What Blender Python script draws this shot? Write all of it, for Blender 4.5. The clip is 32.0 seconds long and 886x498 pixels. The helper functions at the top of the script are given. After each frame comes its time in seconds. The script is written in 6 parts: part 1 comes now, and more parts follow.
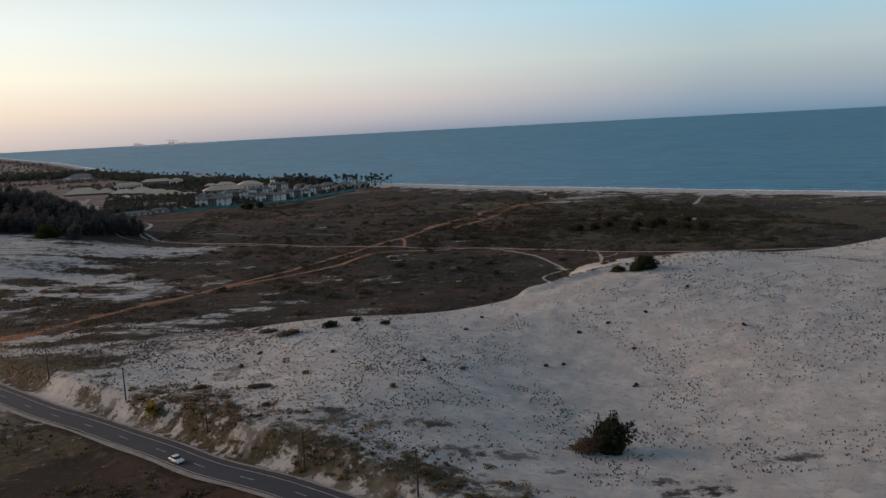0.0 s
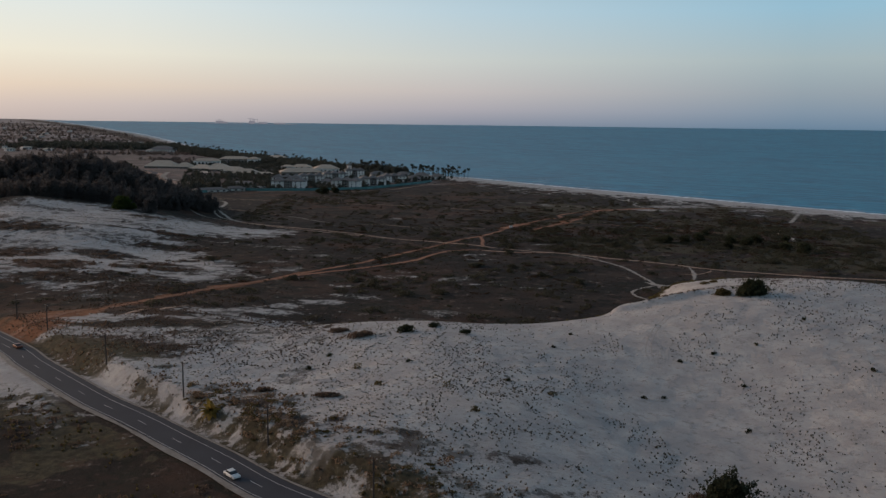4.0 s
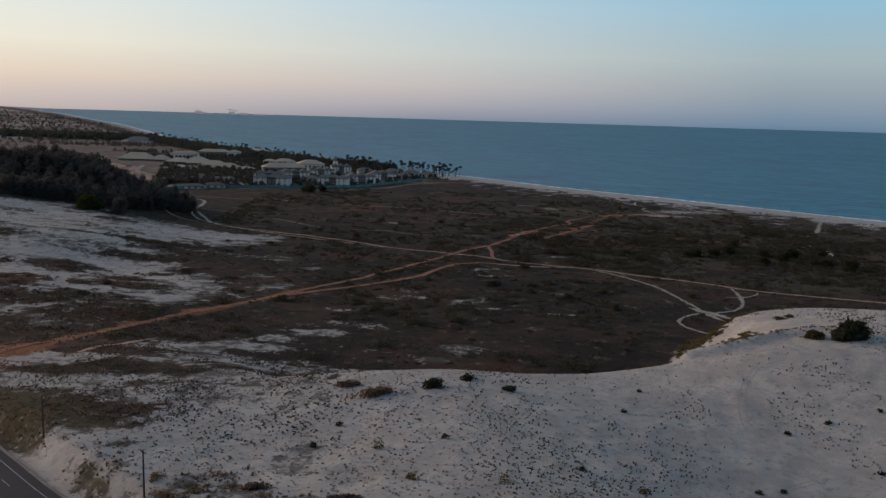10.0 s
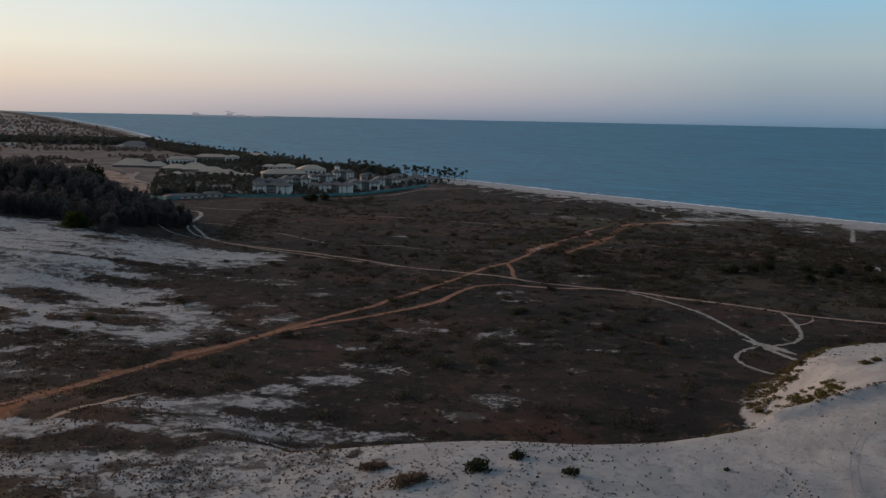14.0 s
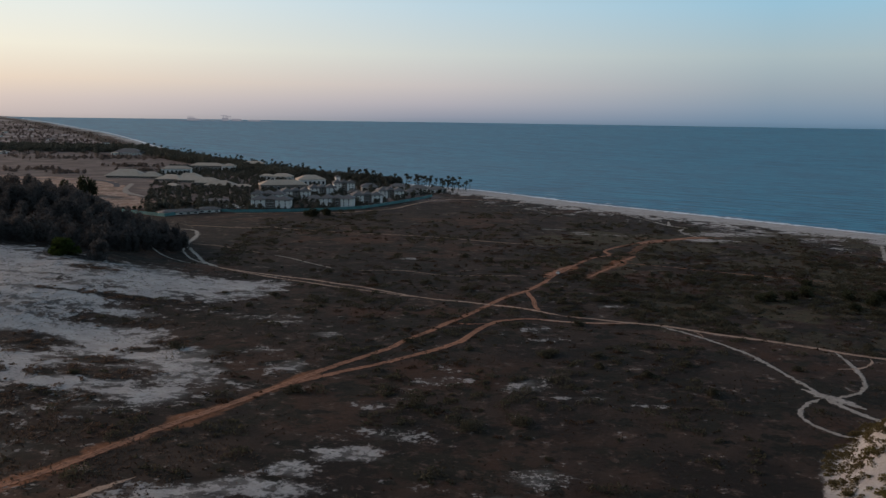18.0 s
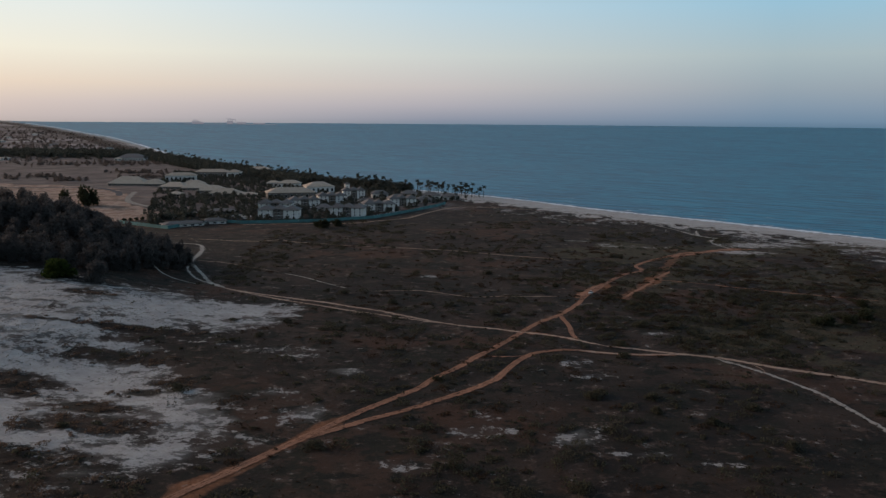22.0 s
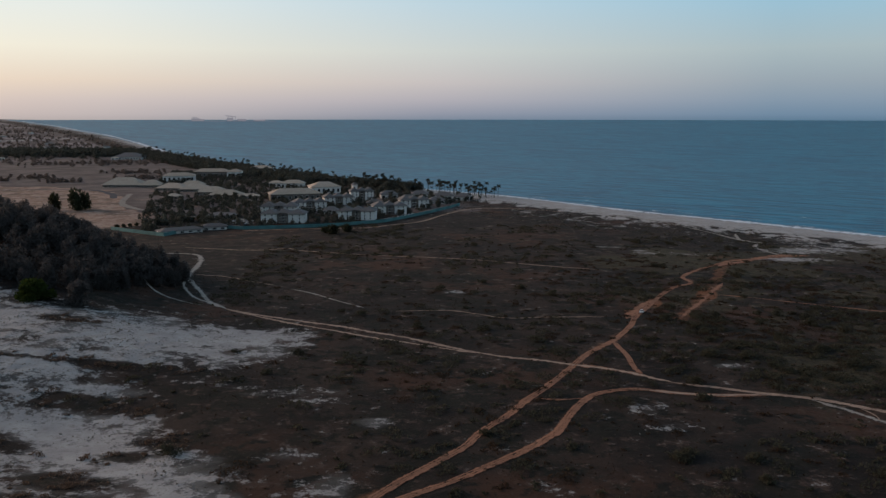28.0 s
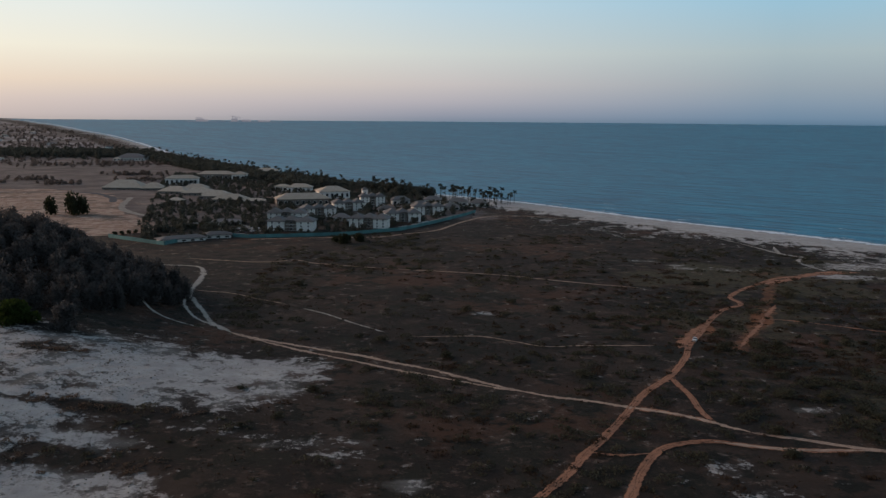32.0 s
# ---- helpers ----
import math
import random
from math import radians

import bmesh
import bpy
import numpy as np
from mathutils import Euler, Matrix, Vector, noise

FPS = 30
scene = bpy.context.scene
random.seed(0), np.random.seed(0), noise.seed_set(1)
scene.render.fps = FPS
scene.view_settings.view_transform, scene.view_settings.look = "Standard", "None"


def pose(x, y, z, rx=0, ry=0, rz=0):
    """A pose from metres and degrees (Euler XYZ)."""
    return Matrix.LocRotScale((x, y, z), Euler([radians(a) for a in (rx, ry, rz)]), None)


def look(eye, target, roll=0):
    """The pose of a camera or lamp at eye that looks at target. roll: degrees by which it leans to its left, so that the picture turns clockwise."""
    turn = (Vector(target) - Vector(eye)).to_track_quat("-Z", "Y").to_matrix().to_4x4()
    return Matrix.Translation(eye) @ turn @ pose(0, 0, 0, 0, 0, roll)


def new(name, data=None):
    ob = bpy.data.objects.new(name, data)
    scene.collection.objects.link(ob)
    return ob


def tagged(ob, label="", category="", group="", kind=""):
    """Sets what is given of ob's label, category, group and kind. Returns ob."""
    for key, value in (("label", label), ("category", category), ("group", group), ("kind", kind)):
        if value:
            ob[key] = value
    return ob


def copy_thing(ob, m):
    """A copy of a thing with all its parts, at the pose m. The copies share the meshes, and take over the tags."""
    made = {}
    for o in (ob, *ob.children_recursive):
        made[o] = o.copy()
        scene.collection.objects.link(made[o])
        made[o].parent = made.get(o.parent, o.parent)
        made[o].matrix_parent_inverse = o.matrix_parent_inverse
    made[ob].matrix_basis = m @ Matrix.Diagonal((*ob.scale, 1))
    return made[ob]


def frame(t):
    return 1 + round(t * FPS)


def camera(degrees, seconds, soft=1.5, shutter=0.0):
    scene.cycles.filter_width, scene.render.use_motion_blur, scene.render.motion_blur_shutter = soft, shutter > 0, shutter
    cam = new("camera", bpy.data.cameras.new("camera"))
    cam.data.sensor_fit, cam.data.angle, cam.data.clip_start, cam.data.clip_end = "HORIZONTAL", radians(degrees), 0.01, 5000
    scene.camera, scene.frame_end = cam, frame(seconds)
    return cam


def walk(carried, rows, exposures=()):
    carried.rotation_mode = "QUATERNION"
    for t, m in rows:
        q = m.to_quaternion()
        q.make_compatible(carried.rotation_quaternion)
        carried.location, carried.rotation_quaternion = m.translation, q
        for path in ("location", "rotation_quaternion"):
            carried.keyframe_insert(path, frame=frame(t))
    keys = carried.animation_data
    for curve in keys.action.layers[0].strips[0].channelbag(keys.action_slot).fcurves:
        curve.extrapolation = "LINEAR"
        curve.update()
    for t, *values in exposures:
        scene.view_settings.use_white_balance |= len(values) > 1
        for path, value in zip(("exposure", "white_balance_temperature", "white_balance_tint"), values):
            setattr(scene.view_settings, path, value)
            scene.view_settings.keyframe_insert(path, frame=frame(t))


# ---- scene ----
cam = camera(54.29, 32.0, soft=1.4)

# Seconds; place; turn to the left, tilt up and roll in degrees.
FLIGHT = [
    (0.0, 39.9, -0.0, 82.5, -3.38, -8.03, -3.04),
    (0.5, 39.8, 0.4, 82.4, 0.75, -8.07, -2.91),
    (1.0, 39.6, 0.7, 82.2, 1.30, -8.20, -2.41),
    (1.5, 39.0, 3.9, 82.5, 1.45, -8.24, -1.98),
    (2.0, 38.4, 7.1, 82.7, 1.45, -8.24, -1.32),
    (2.5, 37.4, 11.8, 82.4, 1.92, -8.23, -0.79),
    (3.0, 36.3, 16.5, 82.1, 1.80, -8.27, -0.25),
    (3.5, 35.1, 20.7, 82.2, 1.48, -8.30, 0.30),
    (5.5, 29.0, 40.4, 82.6, 0.32, -8.40, 1.54),
    (6.0, 27.4, 45.5, 82.6, 0.11, -8.41, 1.59),
    (6.5, 25.9, 50.4, 82.7, 0.29, -8.46, 1.70),
    (7.0, 24.6, 55.2, 82.7, 0.51, -8.50, 1.73),
    (7.5, 23.3, 59.9, 82.8, 0.48, -8.51, 1.78),
    (8.0, 22.0, 64.6, 82.8, 0.33, -8.55, 1.76),
    (8.5, 20.8, 69.4, 82.9, 0.15, -8.57, 1.74),
    (9.0, 19.6, 74.3, 83.0, 0.01, -8.59, 1.72),
    (9.5, 18.4, 79.3, 83.2, -0.15, -8.64, 1.68),
    (10.0, 17.2, 84.5, 83.4, -0.30, -8.68, 1.68),
    (10.5, 16.0, 89.7, 83.6, -0.43, -8.72, 1.65),
    (11.0, 14.8, 95.0, 84.0, -0.63, -8.68, 1.51),
    (11.5, 13.6, 100.3, 84.4, -0.74, -8.76, 1.46),
    (12.0, 12.4, 105.6, 84.9, -0.39, -8.77, 1.28),
    (12.5, 11.3, 110.8, 85.5, -0.45, -8.74, 1.26),
    (13.0, 10.1, 115.9, 86.2, -0.44, -8.74, 1.23),
    (13.5, 8.9, 120.9, 87.0, -0.31, -8.76, 1.21),
    (14.0, 7.8, 125.7, 87.9, -0.35, -8.74, 1.14),
    (14.5, 6.6, 130.4, 88.8, -0.30, -8.74, 1.11),
    (16.5, 1.9, 148.4, 93.2, -0.47, -8.69, 0.83),
    (17.0, 0.6, 152.8, 94.3, -0.50, -8.70, 0.76),
    (17.5, -0.7, 157.1, 95.5, -0.55, -8.69, 0.63),
    (18.0, -2.0, 161.5, 96.5, -0.59, -8.66, 0.82),
    (18.5, -3.3, 165.9, 97.5, -0.61, -8.66, 0.75),
    (19.0, -4.6, 170.4, 98.4, -0.64, -8.63, 0.73),
    (19.5, -5.9, 175.1, 99.0, -0.47, -8.60, 0.60),
    (20.0, -7.1, 179.8, 99.6, -0.18, -8.59, 0.59),
    (20.5, -8.4, 184.6, 100.0, -0.20, -8.58, 0.52),
    (21.0, -9.6, 189.5, 100.2, -0.20, -8.57, 0.49),
    (21.5, -10.8, 194.4, 100.4, -0.26, -8.57, 0.48),
    (22.0, -12.0, 199.4, 100.5, -0.26, -8.60, 0.45),
    (22.5, -13.3, 204.3, 100.5, -0.29, -8.61, 0.38),
    (23.0, -14.6, 209.2, 100.5, -0.26, -8.65, 0.36),
    (23.5, -15.9, 214.0, 100.5, -0.25, -8.70, 0.33),
    (24.0, -17.2, 218.9, 100.4, -0.23, -8.73, 0.34),
    (24.5, -18.5, 223.7, 100.4, -0.20, -8.75, 0.32),
    (25.0, -19.7, 228.4, 100.4, -0.16, -8.78, 0.32),
    (25.5, -20.8, 233.2, 100.4, -0.12, -8.78, 0.28),
    (27.5, -24.8, 252.8, 100.7, -0.18, -8.77, 0.08),
    (28.0, -26.0, 257.9, 100.8, -0.19, -8.90, 0.04),
    (28.5, -27.3, 263.1, 100.9, -0.27, -8.89, 0.06),
    (29.0, -28.8, 268.4, 101.0, -0.29, -8.89, 0.10),
    (29.5, -30.4, 273.8, 101.0, -0.32, -8.88, 0.13),
    (30.0, -31.9, 279.4, 101.1, -0.32, -8.87, 0.18),
    (30.5, -33.4, 285.0, 101.1, -0.28, -8.84, 0.25),
    (31.0, -34.9, 290.7, 101.2, -0.12, -8.81, 0.32),
    (31.5, -36.4, 296.5, 101.3, -0.02, -8.81, 0.40),
    (32.0, -37.8, 302.3, 101.3, 0.01, -8.78, 0.45),
]


def aim(x, y, z, yaw, pitch, roll):
    a, b = radians(yaw), radians(pitch)
    way = Vector((-math.sin(a) * math.cos(b), math.cos(a) * math.cos(b), math.sin(b)))
    return look((x, y, z), Vector((x, y, z)) + 100 * way, roll)


walk(cam, [(t, aim(*row)) for t, *row in FLIGHT], [(0.0, 0.16, 6500, 10), (1.0, -0.07, 6520, 10), (3.0, -0.11, 6400, 10), (6.0, -0.10, 6270, 10), (14.0, -0.10, 6270, 10), (17.0, -0.03, 6290, 10), (32.0, -0.03, 6290, 10)])

# ---- light: dusk, with the glow of the sunken sun low over the land ----
SUN_LEFT, SUN_UP = 68.0, 6.0
world = bpy.data.worlds.new("dusk_sky")
scene.world = world
world.use_nodes = True
wn, wl = world.node_tree.nodes, world.node_tree.links
wn.clear()
sky = wn.new("ShaderNodeTexSky")
sky.sky_type = "NISHITA"
sky.sun_disc = False
sky.sun_elevation = radians(SUN_UP)
sky.sun_rotation = radians(-SUN_LEFT)
sky.air_density, sky.dust_density, sky.ozone_density = 1.0, 1.2, 1.5
# The dusk gradient: peach and cream towards the sunset, lilac haze on the skyline, blue away from it.
where = wn.new("ShaderNodeTexCoord")
parts = wn.new("ShaderNodeSeparateXYZ")
wl.new(where.outputs["Generated"], parts.inputs[0])
up = wn.new("ShaderNodeMapRange")
up.inputs["From Min"].default_value, up.inputs["From Max"].default_value = -0.008, 0.5
wl.new(parts.outputs["Z"], up.inputs["Value"])


def sky_ramp(stops):
    r = wn.new("ShaderNodeValToRGB")
    e = r.color_ramp.elements
    e[0].position, e[0].color = stops[0][0], (*stops[0][1], 1)
    e[1].position, e[1].color = stops[-1][0], (*stops[-1][1], 1)
    for at, colour in stops[1:-1]:
        e.new(at).color = (*colour, 1)
    wl.new(up.outputs[0], r.inputs[0])
    return r.outputs[0]


ZENITH = (0.16, 0.22, 0.30)
GLOW = sky_ramp([(0.0, (0.60, 0.47, 0.42)), (0.075, (0.90, 0.66, 0.48)), (0.153, (0.98, 0.86, 0.66)), (0.257, (0.86, 0.86, 0.78)), (0.6, (0.42, 0.47, 0.50)), (1.0, ZENITH)])
WARM = sky_ramp([(0.0, (0.40, 0.37, 0.38)), (0.016, (0.49, 0.44, 0.445)), (0.045, (0.57, 0.50, 0.49)), (0.085, (0.72, 0.605, 0.515)), (0.153, (0.81, 0.76, 0.65)), (0.257, (0.73, 0.77, 0.745)), (0.6, (0.33, 0.40, 0.46)), (1.0, ZENITH)])
MIDDLE = sky_ramp([(0.0, (0.17, 0.225, 0.30)), (0.016, (0.27, 0.295, 0.365)), (0.045, (0.41, 0.395, 0.44)), (0.085, (0.54, 0.495, 0.495)), (0.153, (0.59, 0.61, 0.585)), (0.257, (0.495, 0.62, 0.685)), (0.6, (0.24, 0.33, 0.42)), (1.0, ZENITH)])
COOL = sky_ramp([(0.0, (0.095, 0.18, 0.27)), (0.016, (0.155, 0.245, 0.345)), (0.045, (0.215, 0.295, 0.385)), (0.085, (0.287, 0.350, 0.410)), (0.153, (0.376, 0.456, 0.485)), (0.257, (0.305, 0.503, 0.625)), (0.6, (0.17, 0.28, 0.38)), (1.0, ZENITH)])
bearing = wn.new("ShaderNodeMath")
bearing.operation = "ARCTAN2"
wl.new(parts.outputs["X"], bearing.inputs[0])
wl.new(parts.outputs["Y"], bearing.inputs[1])


def sky_mix(a, b, start, end):
    """From a to b between two bearings, in degrees to the right of north."""
    f = wn.new("ShaderNodeMapRange")
    f.inputs["From Min"].default_value, f.inputs["From Max"].default_value = radians(start), radians(end)
    wl.new(bearing.outputs[0], f.inputs["Value"])
    x = wn.new("ShaderNodeMix")
    x.data_type = "RGBA"
    wl.new(f.outputs[0], x.inputs[0])
    wl.new(a, x.inputs[6])
    wl.new(b, x.inputs[7])
    return x.outputs[2]


dusk = sky_mix(sky_mix(sky_mix(sky_mix(COOL, GLOW, -150, -80), WARM, -60, -21), MIDDLE, -21, 0), COOL, 0, 21)
both = wn.new("ShaderNodeMix")
both.data_type, both.blend_type = "RGBA", "ADD"
both.inputs[0].default_value = 0.02
wl.new(dusk, both.inputs[6])
wl.new(sky.outputs[0], both.inputs[7])
back = wn.new("ShaderNodeBackground")
back.inputs["Strength"].default_value = 1.0
out = wn.new("ShaderNodeOutputWorld")
wl.new(both.outputs[2], back.inputs["Color"])
wl.new(back.outputs[0], out.inputs["Surface"])
sun = new("sun", bpy.data.lights.new("sun", "SUN"))
sun.data.energy, sun.data.angle, sun.data.color = 3.0, radians(34), (1.0, 0.68, 0.48)
sun.matrix_world = look((0, 0, 0), (math.sin(radians(SUN_LEFT)) * 10, -math.cos(radians(SUN_LEFT)) * 10, -2.15))


# ---- materials ----
def mat(name, base, dark=None, size=4.0, fine=0.4, rough=0.9, metal=0.0, bump=0.0, vary=0.0, island=0.0, spec=0.3, leafy=0.0):
    """A surface whose colour wanders from base to dark at a large and a small scale."""
    m = bpy.data.materials.new(name)
    m.use_nodes = True
    n, l = m.node_tree.nodes, m.node_tree.links
    p = n["Principled BSDF"]
    p.inputs["Roughness"].default_value, p.inputs["Metallic"].default_value = rough, metal
    p.inputs["Specular IOR Level"].default_value = spec
    dark = dark or tuple(c * 0.7 for c in base)
    geo = n.new("ShaderNodeNewGeometry")
    big, small = n.new("ShaderNodeTexNoise"), n.new("ShaderNodeTexNoise")
    for tex, s in ((big, size), (small, fine)):
        tex.inputs["Scale"].default_value, tex.inputs["Detail"].default_value = 1 / s, 4
        l.new(geo.outputs["Position"], tex.inputs["Vector"])
    add = n.new("ShaderNodeMath")
    add.operation = "MULTIPLY_ADD"
    add.inputs[1].default_value = 0.5
    half = n.new("ShaderNodeMath")
    half.operation = "MULTIPLY"
    half.inputs[1].default_value = 0.5
    l.new(big.outputs["Fac"], half.inputs[0])
    l.new(small.outputs["Fac"], add.inputs[0])
    l.new(half.outputs[0], add.inputs[2])
    ramp = n.new("ShaderNodeMapRange")
    ramp.inputs["From Min"].default_value, ramp.inputs["From Max"].default_value = 0.34, 0.66
    l.new(add.outputs[0], ramp.inputs["Value"])
    mix = n.new("ShaderNodeMix")
    mix.data_type = "RGBA"
    mix.inputs[6].default_value, mix.inputs[7].default_value = (*dark, 1), (*base, 1)
    l.new(ramp.outputs[0], mix.inputs[0])
    colour = mix.outputs[2]
    for amount, source in ((vary, "object"), (island, "island")):
        if amount:
            hsv, info = n.new("ShaderNodeHueSaturation"), n.new("ShaderNodeObjectInfo")
            rnd = info.outputs["Random"] if source == "object" else geo.outputs["Random Per Island"]
            r = n.new("ShaderNodeMapRange")
            r.inputs["To Min"].default_value, r.inputs["To Max"].default_value = 1 - amount, 1 + amount
            l.new(rnd, r.inputs["Value"])
            l.new(r.outputs[0], hsv.inputs["Value"])
            l.new(colour, hsv.inputs["Color"])
            colour = hsv.outputs[0]
    l.new(colour, p.inputs["Base Color"])
    if bump:
        b = n.new("ShaderNodeBump")
        b.inputs["Strength"].default_value, b.inputs["Distance"].default_value = 0.6, bump
        l.new(small.outputs["Fac"], b.inputs["Height"])
        l.new(b.outputs[0], p.inputs["Normal"])
    if leafy:
        through_leaf, join = n.new("ShaderNodeBsdfTranslucent"), n.new("ShaderNodeMixShader")
        join.inputs[0].default_value = leafy
        l.new(colour, through_leaf.inputs["Color"])
        l.new(p.outputs[0], join.inputs[1])
        l.new(through_leaf.outputs[0], join.inputs[2])
        l.new(join.outputs[0], n["Material Output"].inputs["Surface"])
    return m


def frayed(m, size, lo=0.45, hi=0.95):
    """Lets a strip fade out along its two edges in frayed, worn tongues; what lies under it shows between them."""
    n, l = m.node_tree.nodes, m.node_tree.links
    across, geo = n.new("ShaderNodeAttribute"), n.new("ShaderNodeNewGeometry")
    across.attribute_name = "across"
    t = n.new("ShaderNodeTexNoise")
    t.inputs["Scale"].default_value, t.inputs["Detail"].default_value, t.inputs["Roughness"].default_value = 1 / size, 6, 0.68
    l.new(geo.outputs["Position"], t.inputs["Vector"])
    k = n.new("ShaderNodeMath")
    k.operation = "MULTIPLY_ADD"
    k.inputs[1].default_value = 3.4
    l.new(t.outputs["Fac"], k.inputs[0])
    l.new(across.outputs["Fac"], k.inputs[2])
    r = n.new("ShaderNodeMapRange")
    r.interpolation_type = "SMOOTHSTEP"
    r.inputs["From Min"].default_value, r.inputs["From Max"].default_value = lo + 1.7, hi + 1.7
    l.new(k.outputs[0], r.inputs["Value"])
    clear, join = n.new("ShaderNodeBsdfTransparent"), n.new("ShaderNodeMixShader")
    l.new(r.outputs[0], join.inputs[0])
    l.new(n["Principled BSDF"].outputs[0], join.inputs[1])
    l.new(clear.outputs[0], join.inputs[2])
    l.new(join.outputs[0], n["Material Output"].inputs["Surface"])
    return m


def ground_material():
    """Bare soil and scrub, with white sand, red earth, dry grass and building ground where the masks say so; noise breaks their edges."""
    m = bpy.data.materials.new("ground")
    m.use_nodes = True
    n, l = m.node_tree.nodes, m.node_tree.links
    p = n["Principled BSDF"]
    p.inputs["Roughness"].default_value, p.inputs["Specular IOR Level"].default_value = 0.95, 0.15
    geo = n.new("ShaderNodeNewGeometry")

    def noise_of(size, detail=5, rough=0.6):
        t = n.new("ShaderNodeTexNoise")
        t.inputs["Scale"].default_value, t.inputs["Detail"].default_value, t.inputs["Roughness"].default_value = 1 / size, detail, rough
        l.new(geo.outputs["Position"], t.inputs["Vector"])
        return t.outputs["Fac"]

    def two(fac, a, b):
        x = n.new("ShaderNodeMix")
        x.data_type = "RGBA"
        l.new(fac, x.inputs[0])
        for k, c in ((6, a), (7, b)):
            if isinstance(c, tuple):
                x.inputs[k].default_value = (*c, 1)
            else:
                l.new(c, x.inputs[k])
        return x.outputs[2]

    def window(v, lo, hi):
        r = n.new("ShaderNodeMapRange")
        r.interpolation_type = "SMOOTHSTEP"
        r.inputs["From Min"].default_value, r.inputs["From Max"].default_value = lo, hi
        l.new(v, r.inputs["Value"])
        return r.outputs[0]

    def ragged(attribute, noise_out, amount, lo, hi):
        a = n.new("ShaderNodeAttribute")
        a.attribute_name = attribute
        k = n.new("ShaderNodeMath")
        k.operation = "MULTIPLY_ADD"
        k.inputs[1].default_value = amount
        l.new(noise_out, k.inputs[0])
        l.new(a.outputs["Fac"], k.inputs[2])
        return window(k.outputs[0], lo + amount / 2, hi + amount / 2)

    wide, middle, fine, tiny, edge = noise_of(46), noise_of(9), noise_of(1.7), noise_of(0.5), noise_of(7, 10, 0.72)
    vast, band, shred = noise_of(120, 6, 0.62), noise_of(24, 8, 0.66), noise_of(2.6, 9, 0.76)
    scrub = two(window(wide, 0.42, 0.60), (0.0165, 0.0120, 0.0094), (0.041, 0.0272, 0.0198))
    scrub = two(window(vast, 0.48, 0.62), scrub, (0.058, 0.0285, 0.0170))
    scrub = two(window(band, 0.50, 0.58), scrub, (0.0180, 0.0155, 0.0105))
    scrub = two(window(edge, 0.53, 0.63), scrub, (0.074, 0.047, 0.034))
    scrub = two(window(middle, 0.53, 0.63), scrub, (0.0105, 0.0098, 0.0068))
    scrub = two(window(shred, 0.55, 0.65), scrub, (0.0100, 0.0098, 0.0066))
    scrub = two(window(fine, 0.58, 0.76), scrub, (0.080, 0.060, 0.045))
    sand = two(window(middle, 0.35, 0.7), (0.345, 0.322, 0.302), (0.445, 0.418, 0.386))
    sand = two(window(fine, 0.54, 0.70), sand, (0.325, 0.302, 0.280))
    sand = two(window(edge, 0.55, 0.72), sand, (0.285, 0.262, 0.240))
    sand = two(window(shred, 0.53, 0.66), sand, (0.262, 0.238, 0.215))
    sand = two(window(tiny, 0.60, 0.78), sand, (0.25, 0.225, 0.195))
    grass = two(window(fine, 0.35, 0.65), (0.034, 0.030, 0.017), (0.076, 0.061, 0.035))
    grass = two(window(edge, 0.50, 0.64), grass, (0.060, 0.036, 0.020))
    grass = two(window(shred, 0.52, 0.66), grass, (0.0150, 0.0150, 0.0085))
    red = two(window(fine, 0.35, 0.65), (0.15, 0.060, 0.028), (0.24, 0.105, 0.052))
    site = two(window(middle, 0.35, 0.65), (0.25, 0.155, 0.11), (0.37, 0.275, 0.215))
    site = two(window(edge, 0.50, 0.62), site, (0.20, 0.115, 0.078))
    site = two(window(band, 0.52, 0.60), site, (0.15, 0.105, 0.078))
    # Far plain: distance haze is put into the ground colour, most in the pale streaks.
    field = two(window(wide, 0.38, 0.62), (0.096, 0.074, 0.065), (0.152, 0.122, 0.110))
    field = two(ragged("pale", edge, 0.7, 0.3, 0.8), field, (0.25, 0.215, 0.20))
    colour = two(ragged("grass", edge, 0.7, 0.4, 0.6), scrub, grass)
    colour = two(ragged("red", edge, 0.8, 0.35, 0.75), colour, red)
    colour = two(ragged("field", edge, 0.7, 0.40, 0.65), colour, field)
    colour = two(ragged("site", edge, 0.5, 0.40, 0.60), colour, site)
    veil = n.new("ShaderNodeMath")
    veil.operation = "MULTIPLY"
    veil.inputs[1].default_value = 0.34
    l.new(ragged("sand", band, 1.6, 0.28, 0.80), veil.inputs[0])
    colour = two(veil.outputs[0], colour, sand)
    both_edges = n.new("ShaderNodeMath")
    both_edges.operation = "ADD"
    for k, source, amount in ((0, edge, 0.55), (1, shred, 0.45)):
        share = n.new("ShaderNodeMath")
        share.operation = "MULTIPLY"
        share.inputs[1].default_value = amount
        l.new(source, share.inputs[0])
        l.new(share.outputs[0], both_edges.inputs[k])
    colour = two(ragged("sand", both_edges.outputs[0], 5.6, 0.42, 0.80), colour, sand)
    l.new(colour, p.inputs["Base Color"])
    b = n.new("ShaderNodeBump")
    b.inputs["Strength"].default_value, b.inputs["Distance"].default_value = 1.0, 1.0
    l.new(both_edges.outputs[0], b.inputs["Height"])
    l.new(b.outputs[0], p.inputs["Normal"])
    return m


